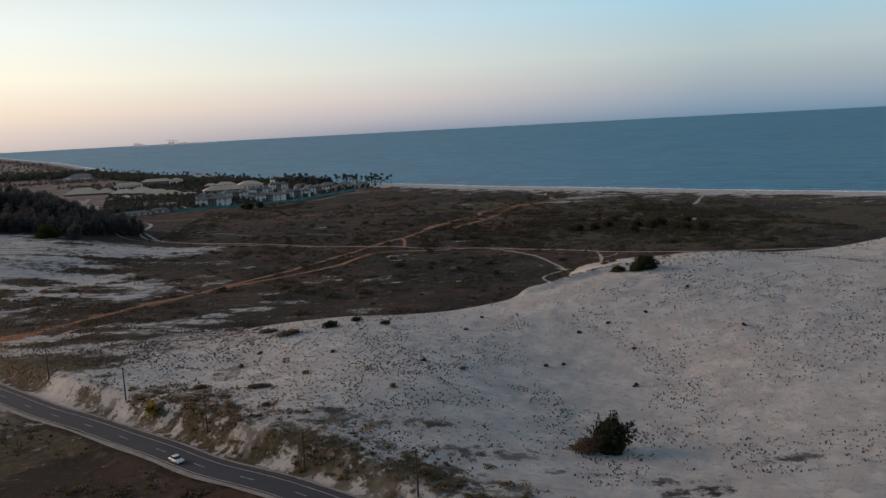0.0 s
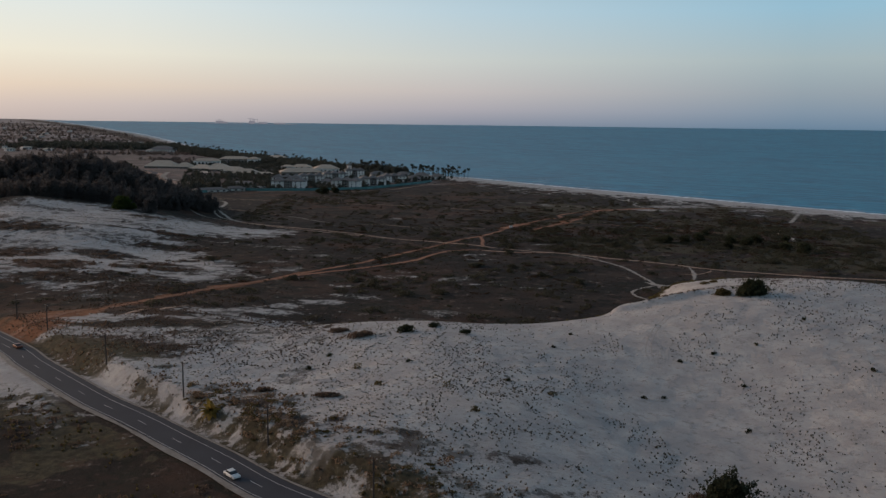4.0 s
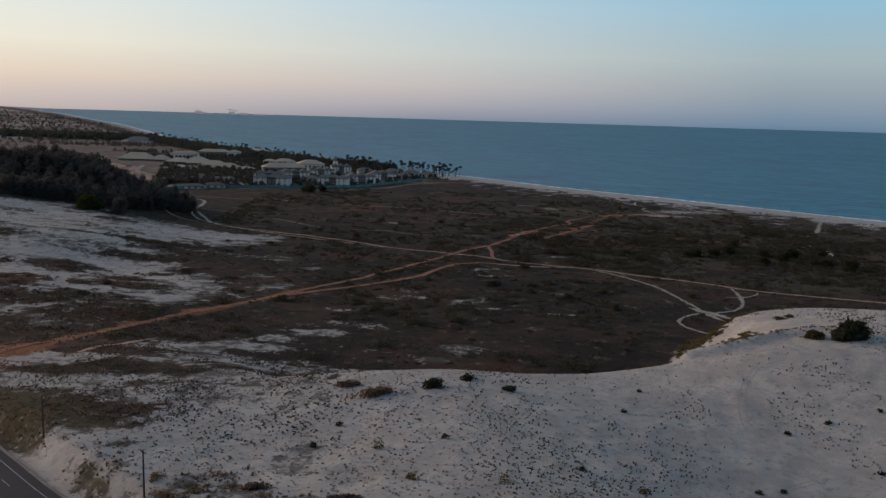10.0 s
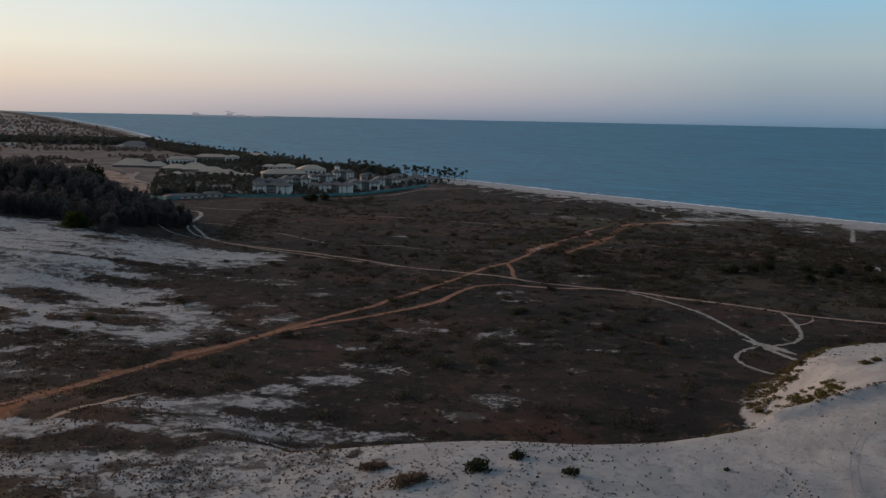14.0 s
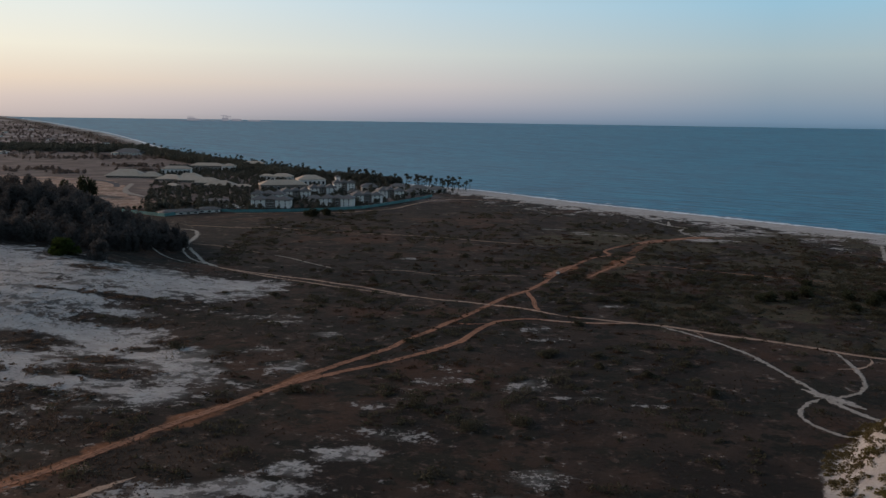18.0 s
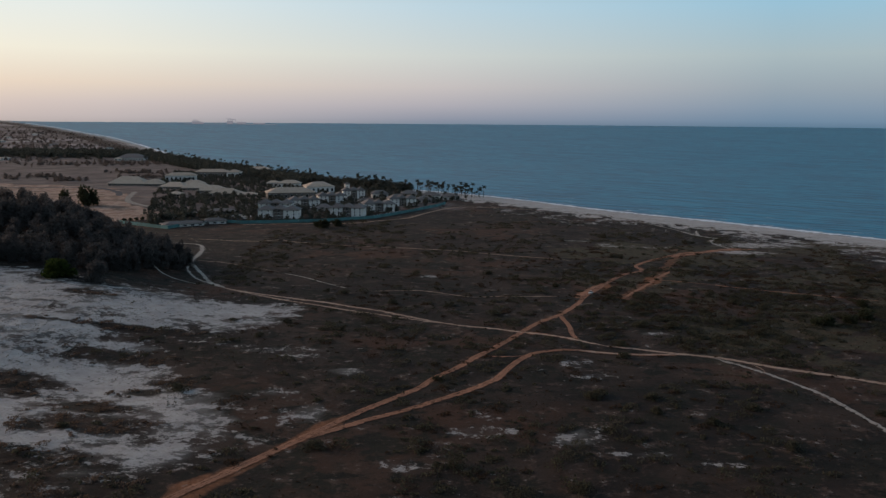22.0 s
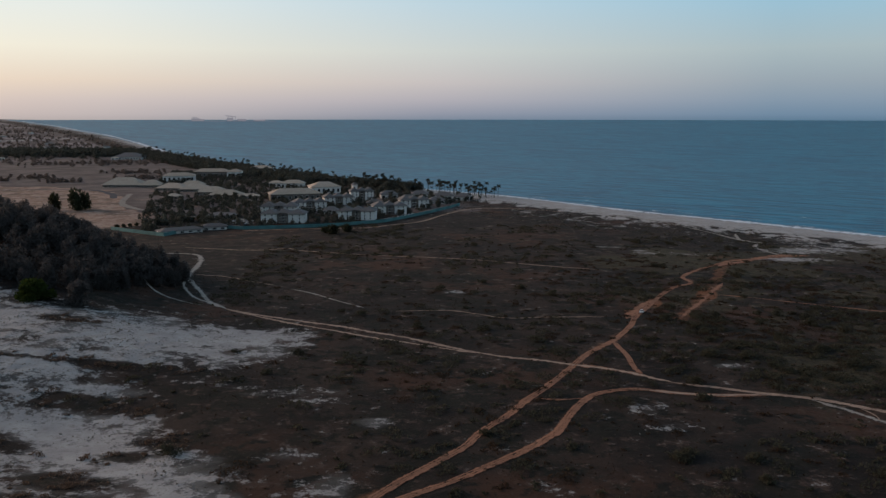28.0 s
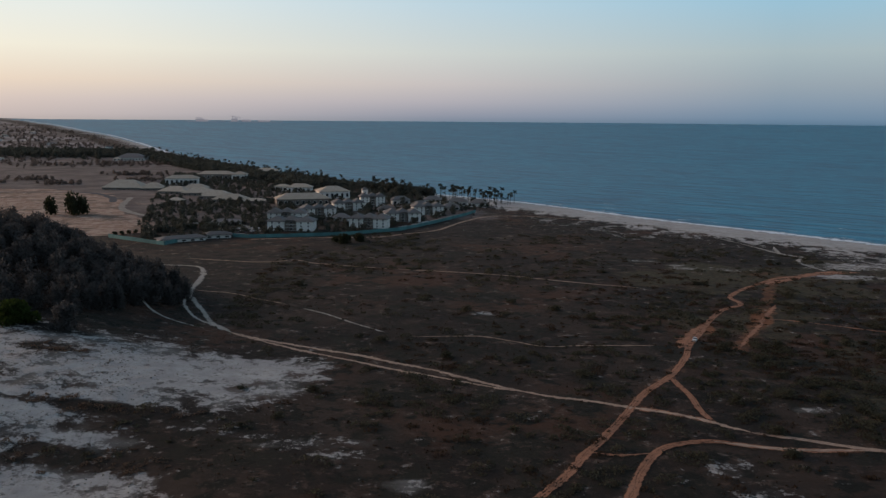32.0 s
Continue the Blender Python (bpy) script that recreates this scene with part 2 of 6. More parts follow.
def sea_material():
    m = bpy.data.materials.new("sea_water")
    m.use_nodes = True
    n, l = m.node_tree.nodes, m.node_tree.links
    p = n["Principled BSDF"]
    geo = n.new("ShaderNodeNewGeometry")
    stretch = n.new("ShaderNodeVectorMath")
    stretch.operation = "MULTIPLY"
    stretch.inputs[1].default_value = (0.36, 1.0, 1.0)
    turn = n.new("ShaderNodeVectorRotate")
    turn.rotation_type = "Z_AXIS"
    turn.inputs["Angle"].default_value = radians(40)
    l.new(geo.outputs["Position"], turn.inputs["Vector"])
    l.new(turn.outputs[0], stretch.inputs[0])
    waves = []
    for size, detail in ((11.0, 5), (46.0, 5), (260.0, 3)):
        t = n.new("ShaderNodeTexNoise")
        t.inputs["Scale"].default_value, t.inputs["Detail"].default_value = 1 / size, detail
        l.new(stretch.outputs[0], t.inputs["Vector"])
        waves.append(t.outputs["Fac"])
    longer = n.new("ShaderNodeVectorMath")
    longer.operation = "MULTIPLY"
    longer.inputs[1].default_value = (0.10, 1.0, 1.0)
    l.new(turn.outputs[0], longer.inputs[0])
    swell = n.new("ShaderNodeTexNoise")
    swell.inputs["Scale"].default_value, swell.inputs["Detail"].default_value = 1 / 17.0, 3
    l.new(longer.outputs[0], swell.inputs["Vector"])
    waves[1] = swell.outputs["Fac"]
    mix = n.new("ShaderNodeMix")
    mix.data_type = "RGBA"
    mix.inputs[6].default_value, mix.inputs[7].default_value = (0.002, 0.070, 0.135, 1), (0.006, 0.172, 0.272, 1)
    chop = n.new("ShaderNodeMath")
    chop.operation = "ADD"
    l.new(waves[0], chop.inputs[0])
    l.new(waves[1], chop.inputs[1])
    spread_out = n.new("ShaderNodeMapRange")
    spread_out.inputs["From Min"].default_value, spread_out.inputs["From Max"].default_value = 0.87, 1.13
    l.new(chop.outputs[0], spread_out.inputs["Value"])
    l.new(spread_out.outputs[0], mix.inputs[0])
    l.new(mix.outputs[2], p.inputs["Base Color"])
    p.inputs["Roughness"].default_value, p.inputs["IOR"].default_value = 0.43, 1.33
    p.inputs["Specular IOR Level"].default_value = 0.47
    b = n.new("ShaderNodeBump")
    b.inputs["Strength"].default_value, b.inputs["Distance"].default_value = 1.0, 1.6
    l.new(chop.outputs[0], b.inputs["Height"])
    l.new(b.outputs[0], p.inputs["Normal"])
    return m


M_GROUND, M_SEA = ground_material(), sea_material()
M_ASPHALT = mat("asphalt", (0.040, 0.042, 0.049), (0.030, 0.031, 0.037), 7, 0.3, 0.85)
M_PAINT = mat("road_paint", (0.42, 0.42, 0.40), (0.26, 0.26, 0.25), 3, 0.3, 0.7)
M_VERGE = mat("concrete_verge", (0.27, 0.245, 0.215), (0.15, 0.13, 0.105), 3, 0.5, 0.9)
M_RED = frayed(mat("red_earth", (0.36, 0.165, 0.092), (0.17, 0.080, 0.046), 7, 1.2, 0.95, bump=0.1), 2.2)
M_PALE = frayed(mat("pale_earth", (0.44, 0.31, 0.225), (0.22, 0.145, 0.105), 7, 1.2, 0.95, bump=0.1), 2.4)
M_WHITE = frayed(mat("white_sand_path", (0.36, 0.325, 0.285), (0.20, 0.172, 0.142), 8, 0.8, 0.95, bump=0.1), 2.6)
M_FOAM = frayed(mat("foam", (0.80, 0.82, 0.84), (0.58, 0.64, 0.68), 12, 2.5, 0.8), 7.0, 0.2, 0.9)
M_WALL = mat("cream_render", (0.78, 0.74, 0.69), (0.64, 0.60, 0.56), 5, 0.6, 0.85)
# Darker copy of the render, with the shade of recesses and eaves painted in.
M_SHADE = mat("shaded_render", (0.21, 0.18, 0.155), (0.15, 0.125, 0.11), 4, 0.6, 0.85)
M_ROOF = mat("grey_brown_tiles", (0.155, 0.140, 0.132), (0.11, 0.10, 0.093), 3, 0.5, 0.8, bump=0.05, vary=0.15)
M_THATCH = mat("pale_tile_roof", (0.47, 0.385, 0.30), (0.36, 0.285, 0.215), 4, 0.7, 0.9, bump=0.05, vary=0.1)
M_GLASS = mat("dark_window_glass", (0.035, 0.04, 0.045), (0.02, 0.022, 0.025), 2, 0.5, 0.15, spec=0.5)
M_TURQ = mat("turquoise_hoarding", (0.10, 0.225, 0.225), (0.07, 0.165, 0.165), 6, 1.0, 0.8, vary=0.15)
M_POLE = mat("weathered_concrete_pole", (0.06, 0.05, 0.045), (0.04, 0.033, 0.03), 1.5, 0.2, 0.9)
M_WOOD = mat("weathered_wood", (0.10, 0.06, 0.045), (0.05, 0.032, 0.025), 0.8, 0.1, 0.9)
M_METAL = mat("dull_metal", (0.2, 0.2, 0.2), (0.12, 0.12, 0.12), 1, 0.1, 0.5, 0.8)
M_TRUNK = mat("bark", (0.10, 0.08, 0.06), (0.05, 0.04, 0.03), 1, 0.15, 0.95)
M_LEAF = mat("dark_foliage", (0.052, 0.056, 0.032), (0.031, 0.034, 0.020), 3, 0.5, 0.9, vary=0.25, island=0.35, spec=0.1, leafy=0.5)
M_PINE = mat("casuarina_foliage", (0.100, 0.093, 0.089), (0.085, 0.079, 0.076), 9, 0.8, 0.95, vary=0.10, island=0.15, spec=0.05, leafy=0.5)
M_PALM = mat("palm_fronds", (0.070, 0.070, 0.052), (0.045, 0.045, 0.035), 3, 0.6, 0.8, vary=0.2, spec=0.2, leafy=0.5)
M_GREEN = mat("fresh_green_foliage", (0.045, 0.065, 0.014), (0.026, 0.040, 0.010), 2, 0.4, 0.9, vary=0.2, island=0.35, spec=0.1, leafy=0.5)
M_OLIVE = mat("yellow_olive_foliage", (0.135, 0.108, 0.048), (0.080, 0.064, 0.031), 2, 0.4, 0.9, vary=0.2, island=0.4, spec=0.1, leafy=0.5)
M_SCRUB = mat("dry_scrub", (0.066, 0.044, 0.030), (0.046, 0.031, 0.021), 6, 0.5, 0.95, island=0.35, spec=0.05, leafy=0.5)
M_TUFT = mat("dune_tufts", (0.140, 0.120, 0.092), (0.080, 0.068, 0.050), 5, 0.4, 0.95, island=0.35, spec=0.05, leafy=0.5)
# Leaf colour of the far belts, lightened and greyed to stand in for haze.
M_HAZED = mat("hazed_foliage", (0.165, 0.140, 0.128), (0.130, 0.112, 0.103), 6, 1.0, 0.95, island=0.3, spec=0.05, leafy=0.5)
M_STRAW = mat("dry_straw", (0.26, 0.185, 0.125), (0.16, 0.11, 0.075), 3, 0.3, 0.95, island=0.4, spec=0.05, leafy=0.5)
M_LUMP = mat("sandy_tufts", (0.25, 0.22, 0.18), (0.15, 0.128, 0.10), 5, 0.4, 0.95, island=0.35, spec=0.05, leafy=0.5)
M_MAT = mat("low_shrub_mats", (0.078, 0.073, 0.050), (0.054, 0.051, 0.036), 6, 0.6, 0.95, island=0.3, spec=0.05, leafy=0.5)
M_GARDEN = mat("garden_foliage", (0.092, 0.096, 0.080), (0.064, 0.067, 0.056), 5, 0.8, 0.95, island=0.3, spec=0.05, leafy=0.4)
M_YELLOW = mat("yellow_green_foliage", (0.16, 0.138, 0.046), (0.10, 0.085, 0.030), 2, 0.4, 0.9, island=0.4, spec=0.1, leafy=0.5)
M_FAN = mat("yellow_green_fronds", (0.30, 0.205, 0.045), (0.15, 0.105, 0.03), 2, 0.4, 0.85, spec=0.2, leafy=0.5)
M_PRESSED = mat("pressed_sand", (0.35, 0.315, 0.285), (0.30, 0.27, 0.24), 3, 0.4, 0.95, bump=0.05)
M_TWIG = mat("dead_twigs", (0.15, 0.108, 0.080), (0.085, 0.060, 0.046), 2, 0.3, 0.95, island=0.4, spec=0.05, leafy=0.5)



# Mounds of the dunes: place and height.
SOUTH_MOUNDS = [
    (87, 189, -4.7), (104, 228, 0.2), (103, 243, -4.0), (102, 281, -3.3), (86, 299, 1.4), (39, 222, 1.3),
    (18, 225, 3.1), (-18, 243, -4.5), (-7, 256, -2.2), (-30, 225, 4.4), (19, 172, 1.7), (-62, 252, 3.5),
    (37, 297, 0.2), (61, 313, -1.9), (99, 315, 4.2), (135, 325, 6.5), (180, 360, 8.5), (14, 294, 5.4),
    (160, 270, 3.6), (230, 300, 8.7), (160, 200, -0.3), (240, 210, 1.7), (60, 150, 0.0), (300, 380, 9.7),
    (130, 140, -2.2), (-43, 306, -0.2), (60, 255, 1.1),
]
WEST_MOUNDS = [
    (-90, 300, 9.1), (-111, 418, 4.3), (-99, 439, -1.5), (-148, 512, -5.1), (-170, 532, 0.6), (-185, 533, 7.9),
    (-180, 600, 6.6), (-213, 648, 7.8), (-235, 735, 7.1), (-270, 740, 15.0), (-330, 745, 23.8), (-400, 740, 24.9),
    (-205, 728, 2.3), (-172, 712, -2.6), (-161, 456, 6.5), (-130, 470, -2.3), (-260, 560, 12.2), (-290, 470, 13.0),
    (-230, 400, 9.0), (-290, 800, 18.5), (-250, 820, 0.8), (-60, 370, 1.5), (-120, 560, 1.7), (-290, 640, 18.4),
    (-220, 700, 3.7), (-100, 500, 2.6), (-110, 620, -0.3),
]


# ---- lie of the land ----
SHORE = [(-2280, 4720), (-2011, 4395), (-1673, 3965), (-1368, 3521), (-1160, 3225), (-930, 2831), (-690, 2386), (-373, 1878), (-183, 1598), (-72, 1444), (40, 1335), (110, 1245),
         (170, 1160), (277, 1040), (370, 930), (460, 830), (560, 730), (760, 540), (1100, 240), (2200, -700), (4200, -2400)]
CREST = [(-900, 310), (-200, 330), (-90, 334), (-43, 326), (-24, 314), (4, 317), (22, 319), (41, 319), (59, 322), (80, 327), (89, 334), (91, 349), (96, 360),
         (112, 380), (134, 405), (154, 416), (180, 414), (260, 404), (420, 415), (700, 450), (1500, 500)]
ROAD = [(-900, 1020), (-560, 700), (-330, 490), (-190, 363), (-114, 294), (-93.6, 272.3), (-72.7, 251.4), (-58.6, 237.6), (-45, 226), (-30, 212), (-17, 200), (-4, 187), (14, 173), (40, 148), (80, 110), (150, 46),
        (260, -50), (600, -340), (1400, -1000)]
TONGUE_RIDGE = [(90, 326), (99, 328), (111, 333), (120, 337), (130, 339), (137, 337)]
ROAD_Z = 10.0


def curve(points, step):
    """A smooth line through the points, sampled about every step metres."""
    p = np.array(points, float)
    p = np.vstack([2 * p[0] - p[1], p, 2 * p[-1] - p[-2]])
    out = []
    for a, b, c, d in zip(p, p[1:], p[2:], p[3:]):
        n = max(1, int(np.linalg.norm(c - b) / step))
        for s in np.arange(n) / n:
            out.append(0.5 * (2 * b + (c - a) * s + (2 * a - 5 * b + 4 * c - d) * s**2 + (3 * b - a - 3 * c + d) * s**3))
    out.append(p[-2])
    return np.array(out)


def side(points, x, y):
    """Signed distance from a line: positive on its right-hand side."""
    best, sign = np.full(x.shape, 1e9), np.ones(x.shape)
    for (ax, ay), (bx, by) in zip(points[:-1], points[1:]):
        ux, uy = bx - ax, by - ay
        s = np.clip(((x - ax) * ux + (y - ay) * uy) / (ux * ux + uy * uy), 0, 1)
        d = np.hypot(x - ax - s * ux, y - ay - s * uy)
        c = np.where((x - ax) * uy - (y - ay) * ux > 0, 1.0, -1.0)
        near = d < best
        best, sign = np.where(near, d, best), np.where(near, c, sign)
    return best * sign


def step_up(a, b, v):
    s = np.clip((v - a) / (b - a), 0, 1)
    return s * s * (3 - 2 * s)


TABLE = np.random.RandomState(7).rand(256, 256)


def grain(x, y, size):
    """Soft noise from 0 to 1 with patches of the given size."""
    u, v = np.asarray(x) / size + 91.3, np.asarray(y) / size + 47.9
    i, j = np.floor(u).astype(int), np.floor(v).astype(int)
    a, b = u - i, v - j
    a, b = a * a * (3 - 2 * a), b * b * (3 - 2 * b)
    t = lambda m, n: TABLE[m % 256, n % 256]
    return (t(i, j) * (1 - a) + t(i + 1, j) * a) * (1 - b) + (t(i, j + 1) * (1 - a) + t(i + 1, j + 1) * a) * b


def grains(x, y, size, levels=4):
    total, weight = 0.0, 0.0
    for k in range(levels):
        total = total + grain(x + 37 * k, y - 53 * k, size / 2**k) / 1.7**k
        weight += 1 / 1.7**k
    return total / weight


def lift(x, y):
    """The far distance is drawn in: past two kilometres the land and the sea climb gently to the skyline."""
    r = np.hypot(x, y - 150)
    return 68 * np.clip((r - 2000) / 2850, 0, 1.05) ** 1.15


def height(x, y):
    """Height of the ground."""
    x, y = np.asarray(x, float), np.asarray(y, float)
    inland = side(SHORE, x, y)
    flat = np.interp(inland, [-400, -60, 0, 28, 60, 160, 320], [-9, -2, 0, 1.9, 3.2, 3.6, 5.0])
    flat = np.where(flat > 0, flat * (1 - 0.7 * step_up(1900, 2600, y)), flat)
    flat = flat + 0.5 * (grains(x, y, 60, 3) - 0.5) * step_up(20, 120, inland)
    west = sum(h * np.exp(-((x - a) ** 2 + (y - b) ** 2) / 2592.0) for a, b, h in WEST_MOUNDS)
    south = 7 + sum(h * np.exp(-((x - a) ** 2 + (y - b) ** 2) / 2312.0) for a, b, h in SOUTH_MOUNDS)
    rim = side(CREST, x, y)
    lee = step_up(92, 104, x) * step_up(190, 165, x)
    inner = step_up(-10 + 2 * lee - 14 * step_up(-20, -70, x), 8 - 3 * lee + 8 * step_up(-20, -70, x), rim) * step_up(0, 150, inland)
    z = flat + west * (1 - inner) * step_up(0, 200, inland) + south * inner
    north = -side(TONGUE_RIDGE, x, y)
    ridge = np.abs(north)
    z = z - inner * 8.5 * step_up(1.5, 17, north) * step_up(129, 98, x) * step_up(86, 92, x)
    z = z + inner * (1.7 * np.exp(-(ridge / 2.2) ** 2) - 0.8 * np.exp(-((x - 107) ** 2 + (y - 346) ** 2) / 110.0) + 1.6 * np.exp(-((x - 134) ** 2 + (y - 378) ** 2) / 260.0))
    rough = step_up(0, 30, rim) + step_up(0.5, 6, west)
    z = z + (0.9 * (grains(x, y, 22, 4) - 0.5) + 0.5 * (grain(x, y, 3.3) - 0.5)) * np.clip(rough, 0, 1) * step_up(0, 60, inland)
    lane = side(ROAD, x, y)
    low = 9.3 + 1.2 * (grains(x, y, 40, 4) - 0.5)
    z = np.where(lane > 0, z + (low - z) * step_up(90, 30, lane) * step_up(0, 12, lane), z)
    z = ROAD_Z - 0.25 + (z - ROAD_Z + 0.25) * step_up(7.6, 14, np.abs(lane))
    return z + lift(x, y)


# ---- making meshes ----
def mesh_of(name, verts, faces, material, smooth=False):
    """A mesh from arrays: verts (n, 3) and faces (m, 3) or (m, 4)."""
    verts, faces = np.asarray(verts, np.float32), np.asarray(faces, np.int32)
    me = bpy.data.meshes.new(name)
    k = faces.shape[1]
    me.vertices.add(len(verts))
    me.vertices.foreach_set("co", verts.ravel())
    me.loops.add(faces.size)
    me.loops.foreach_set("vertex_index", faces.ravel())
    me.polygons.add(len(faces))
    me.polygons.foreach_set("loop_start", np.arange(0, faces.size, k, dtype=np.int32))
    me.polygons.foreach_set("use_smooth", np.full(len(faces), smooth))
    me.update(calc_edges=True)
    me.materials.append(material)
    return me


def part(name, bm, material, parent, label=""):
    """Links a bmesh, or a ready mesh, as one object under a thing or a part."""
    if isinstance(bm, bmesh.types.BMesh):
        me = bpy.data.meshes.new(name)
        bm.normal_update()
        bm.to_mesh(me)
        bm.free()
        me.materials.append(material)
    else:
        me = bm
    ob = new(name, me)
    ob.parent = parent
    return tagged(ob, label) if label else ob


def root(name, x, y, z, turn, label, category, group=""):
    ob = new(name)
    ob.empty_display_size = 0.5
    ob.matrix_world = pose(x, y, z, 0, 0, turn)
    return tagged(ob, label, category, group)


def ground_at(x, y):
    return float(height(np.array([float(x)]), np.array([float(y)]))[0])


def box(x0, x1, y0, y1, z0, z1, bm=None, bevel=0.0):
    own = bmesh.new()
    bmesh.ops.create_cube(own, size=1.0)
    for v in own.verts:
        v.co = (x0 + (v.co.x + 0.5) * (x1 - x0), y0 + (v.co.y + 0.5) * (y1 - y0), z0 + (v.co.z + 0.5) * (z1 - z0))
    if bevel:
        bmesh.ops.bevel(own, geom=own.edges[:], offset=bevel, segments=1, affect="EDGES")
    if bm is None:
        return own
    me = bpy.data.meshes.new("piece")
    own.to_mesh(me)
    own.free()
    bm.from_mesh(me)
    bpy.data.meshes.remove(me)
    return bm


def tube(points, radii, sides=8):
    """A bent, tapered tube through the points."""
    bm, rings = bmesh.new(), []
    for k, (q, r) in enumerate(zip(points, radii)):
        a, b = Vector(points[max(k - 1, 0)]), Vector(points[min(k + 1, len(points) - 1)])
        turn = (b - a).to_track_quat("Z", "Y").to_matrix()
        rings.append([bm.verts.new(Vector(q) + turn @ Vector((r * math.cos(t), r * math.sin(t), 0))) for t in np.arange(sides) / sides * math.tau])
    for a, b in zip(rings, rings[1:]):
        for i in range(sides):
            bm.faces.new((a[i], a[(i + 1) % sides], b[(i + 1) % sides], b[i]))
    bm.faces.new(rings[-1])
    bm.faces.new(rings[0][::-1])
    return bm


def leaf_cloud(rng, centres, radii, count, size, flat=0.0):
    """Verts and quads of many small leaves or sprays, thrown into lumps round the centres."""
    centres, radii = np.asarray(centres, float), np.asarray(radii, float)
    pick = rng.randint(0, len(centres), count)
    way = rng.normal(size=(count, 3))
    way /= np.linalg.norm(way, axis=1)[:, None]
    far = rng.uniform(0.35, 1.08, count) ** 0.6
    spot = centres[pick] + way * far[:, None] * (radii[pick] if radii.ndim == 2 else radii[pick][:, None])
    u = rng.normal(size=(count, 3)) + way * 0.8
    u[:, 2] *= 1 - flat
    u /= np.linalg.norm(u, axis=1)[:, None]
    v = np.cross(u, rng.normal(size=(count, 3)))
    v /= np.linalg.norm(v, axis=1)[:, None]
    s = (size * rng.uniform(0.6, 1.4, count))[:, None]
    verts = np.stack([spot - 0.35 * v * s, spot + u * s - 0.15 * v * s, spot + u * s * 1.1 + 0.2 * v * s, spot + 0.35 * v * s], 1).reshape(-1, 3)
    return verts, np.arange(4 * count).reshape(-1, 4)


def tuft_field(rng, x, y, z, radius, tall, blades):
    """Verts and triangles of low tufts: blades that spread from each root."""
    n = len(x)
    a = rng.uniform(0, math.tau, (n, blades))
    lean = rng.uniform(0.2, 1.0, (n, blades)) * radius[:, None]
    tip = np.stack([x[:, None] + np.cos(a) * lean, y[:, None] + np.sin(a) * lean, z[:, None] + tall[:, None] * rng.uniform(0.5, 1.0, (n, blades))], -1)
    w = radius[:, None] * 0.38
    root_at = np.stack([x[:, None] + np.cos(a) * lean * 0.25, y[:, None] + np.sin(a) * lean * 0.25, z[:, None] + 0 * a - 0.05], -1)
    across = np.stack([-np.sin(a) * w, np.cos(a) * w, 0 * a], -1)
    verts = np.stack([root_at - across, root_at + across, tip], 2).reshape(-1, 3)
    return verts, np.arange(3 * n * blades).reshape(-1, 3)


# ---- ground and sea ----
MAIN_TRACK = [(-118, 300), (-113, 318), (-110, 334), (-105, 352), (-96, 366), (-84, 388), (-72, 410), (-59, 435), (-45, 459), (-37, 472), (-29, 483), (-19, 497), (-13, 510), (-4, 524), (4, 540),
              (9, 548), (18, 565), (24, 577), (32, 593), (40, 605), (49, 618), (60, 640), (68, 662), (76, 677), (89, 704), (104, 730), (118, 744), (118, 762), (132, 784), (148, 802),
              (166, 822), (195, 836), (230, 850)]
LOW_ARC = [(-52, 446), (-43, 455), (-34, 464), (-24, 472), (-15, 481), (-7, 489), (2, 499), (10, 510), (16, 525), (22, 537), (28, 545), (36, 549), (44, 550), (56, 546), (68, 544), (86, 544)]
CROSS_UPPER = [(-132, 677), (-116, 665), (-88, 650), (-72, 642), (-58, 632), (-46, 625), (-33, 615), (-21, 605), (-10, 597), (1, 591), (12, 587), (22, 582), (31, 578), (42, 572), (50, 565), (59, 557)]
CROSS_LOWER = [(-132, 676), (-115, 662), (-99, 650), (-85, 641), (-71, 632), (-58, 623), (-45, 616), (-33, 609), (-21, 602), (-12, 597)]
CROSS_EAST = [(59, 557), (70, 553), (83, 547), (102, 540), (121, 526), (142, 513), (158, 501), (168, 493), (190, 483), (230, 470), (300, 455)]
WHITE_PATH = [(100, 540), (112, 521), (123, 495), (126, 478), (129, 452), (130, 439), (133, 426), (140, 414), (150, 408)]
RED_SCAR = [(89, 659), (98, 676), (107, 691), (116, 708), (124, 722), (136, 744)]
PATCHES = [(-21, 427, 5, 4), (-12, 401, 10, 6), (-70, 543, 12, 5), (-48, 516, 5, 4), (-68, 487, 8, 4), (-58, 467, 8, 8), (6, 455, 8, 4), (28, 451, 9, 5), (27, 371, 8, 6), (18, 357, 6, 4),
           (45, 530, 6, 4), (46, 514, 9, 3), (-8, 571, 3, 3), (-15, 719, 6, 4), (125, 856, 15, 6), (152, 851, 14, 4), (85, 579, 5, 3), (48, 437, 8, 2), (66, 430, 7, 2), (-112, 553, 8, 2), (-97, 548, 9, 2), (-82, 541, 9, 2), (-66, 535, 8, 3), (-63, 464, 7, 4), (-55, 474, 6, 4), (-46, 517, 4, 3),
           (-19, 429, 6, 4), (-2, 454, 8, 4), (4, 468, 4, 5), (29, 448, 7, 5), (99, 885, 10, 4), (118, 867, 12, 4), (155, 853, 12, 4), (42, 528, 6, 5)]
BROKEN = [(-36, 338, 30, 7), (-47, 359, 16, 6), (-64, 350, 14, 9), (-39, 372, 7, 5), (-24, 384, 9, 6), (-44, 297, 14, 5), (-80, 298, 22, 5), (-66, 305, 20, 4), (-50, 286, 16, 3), (210, 832, 24, 10), (240, 870, 30, 14)]
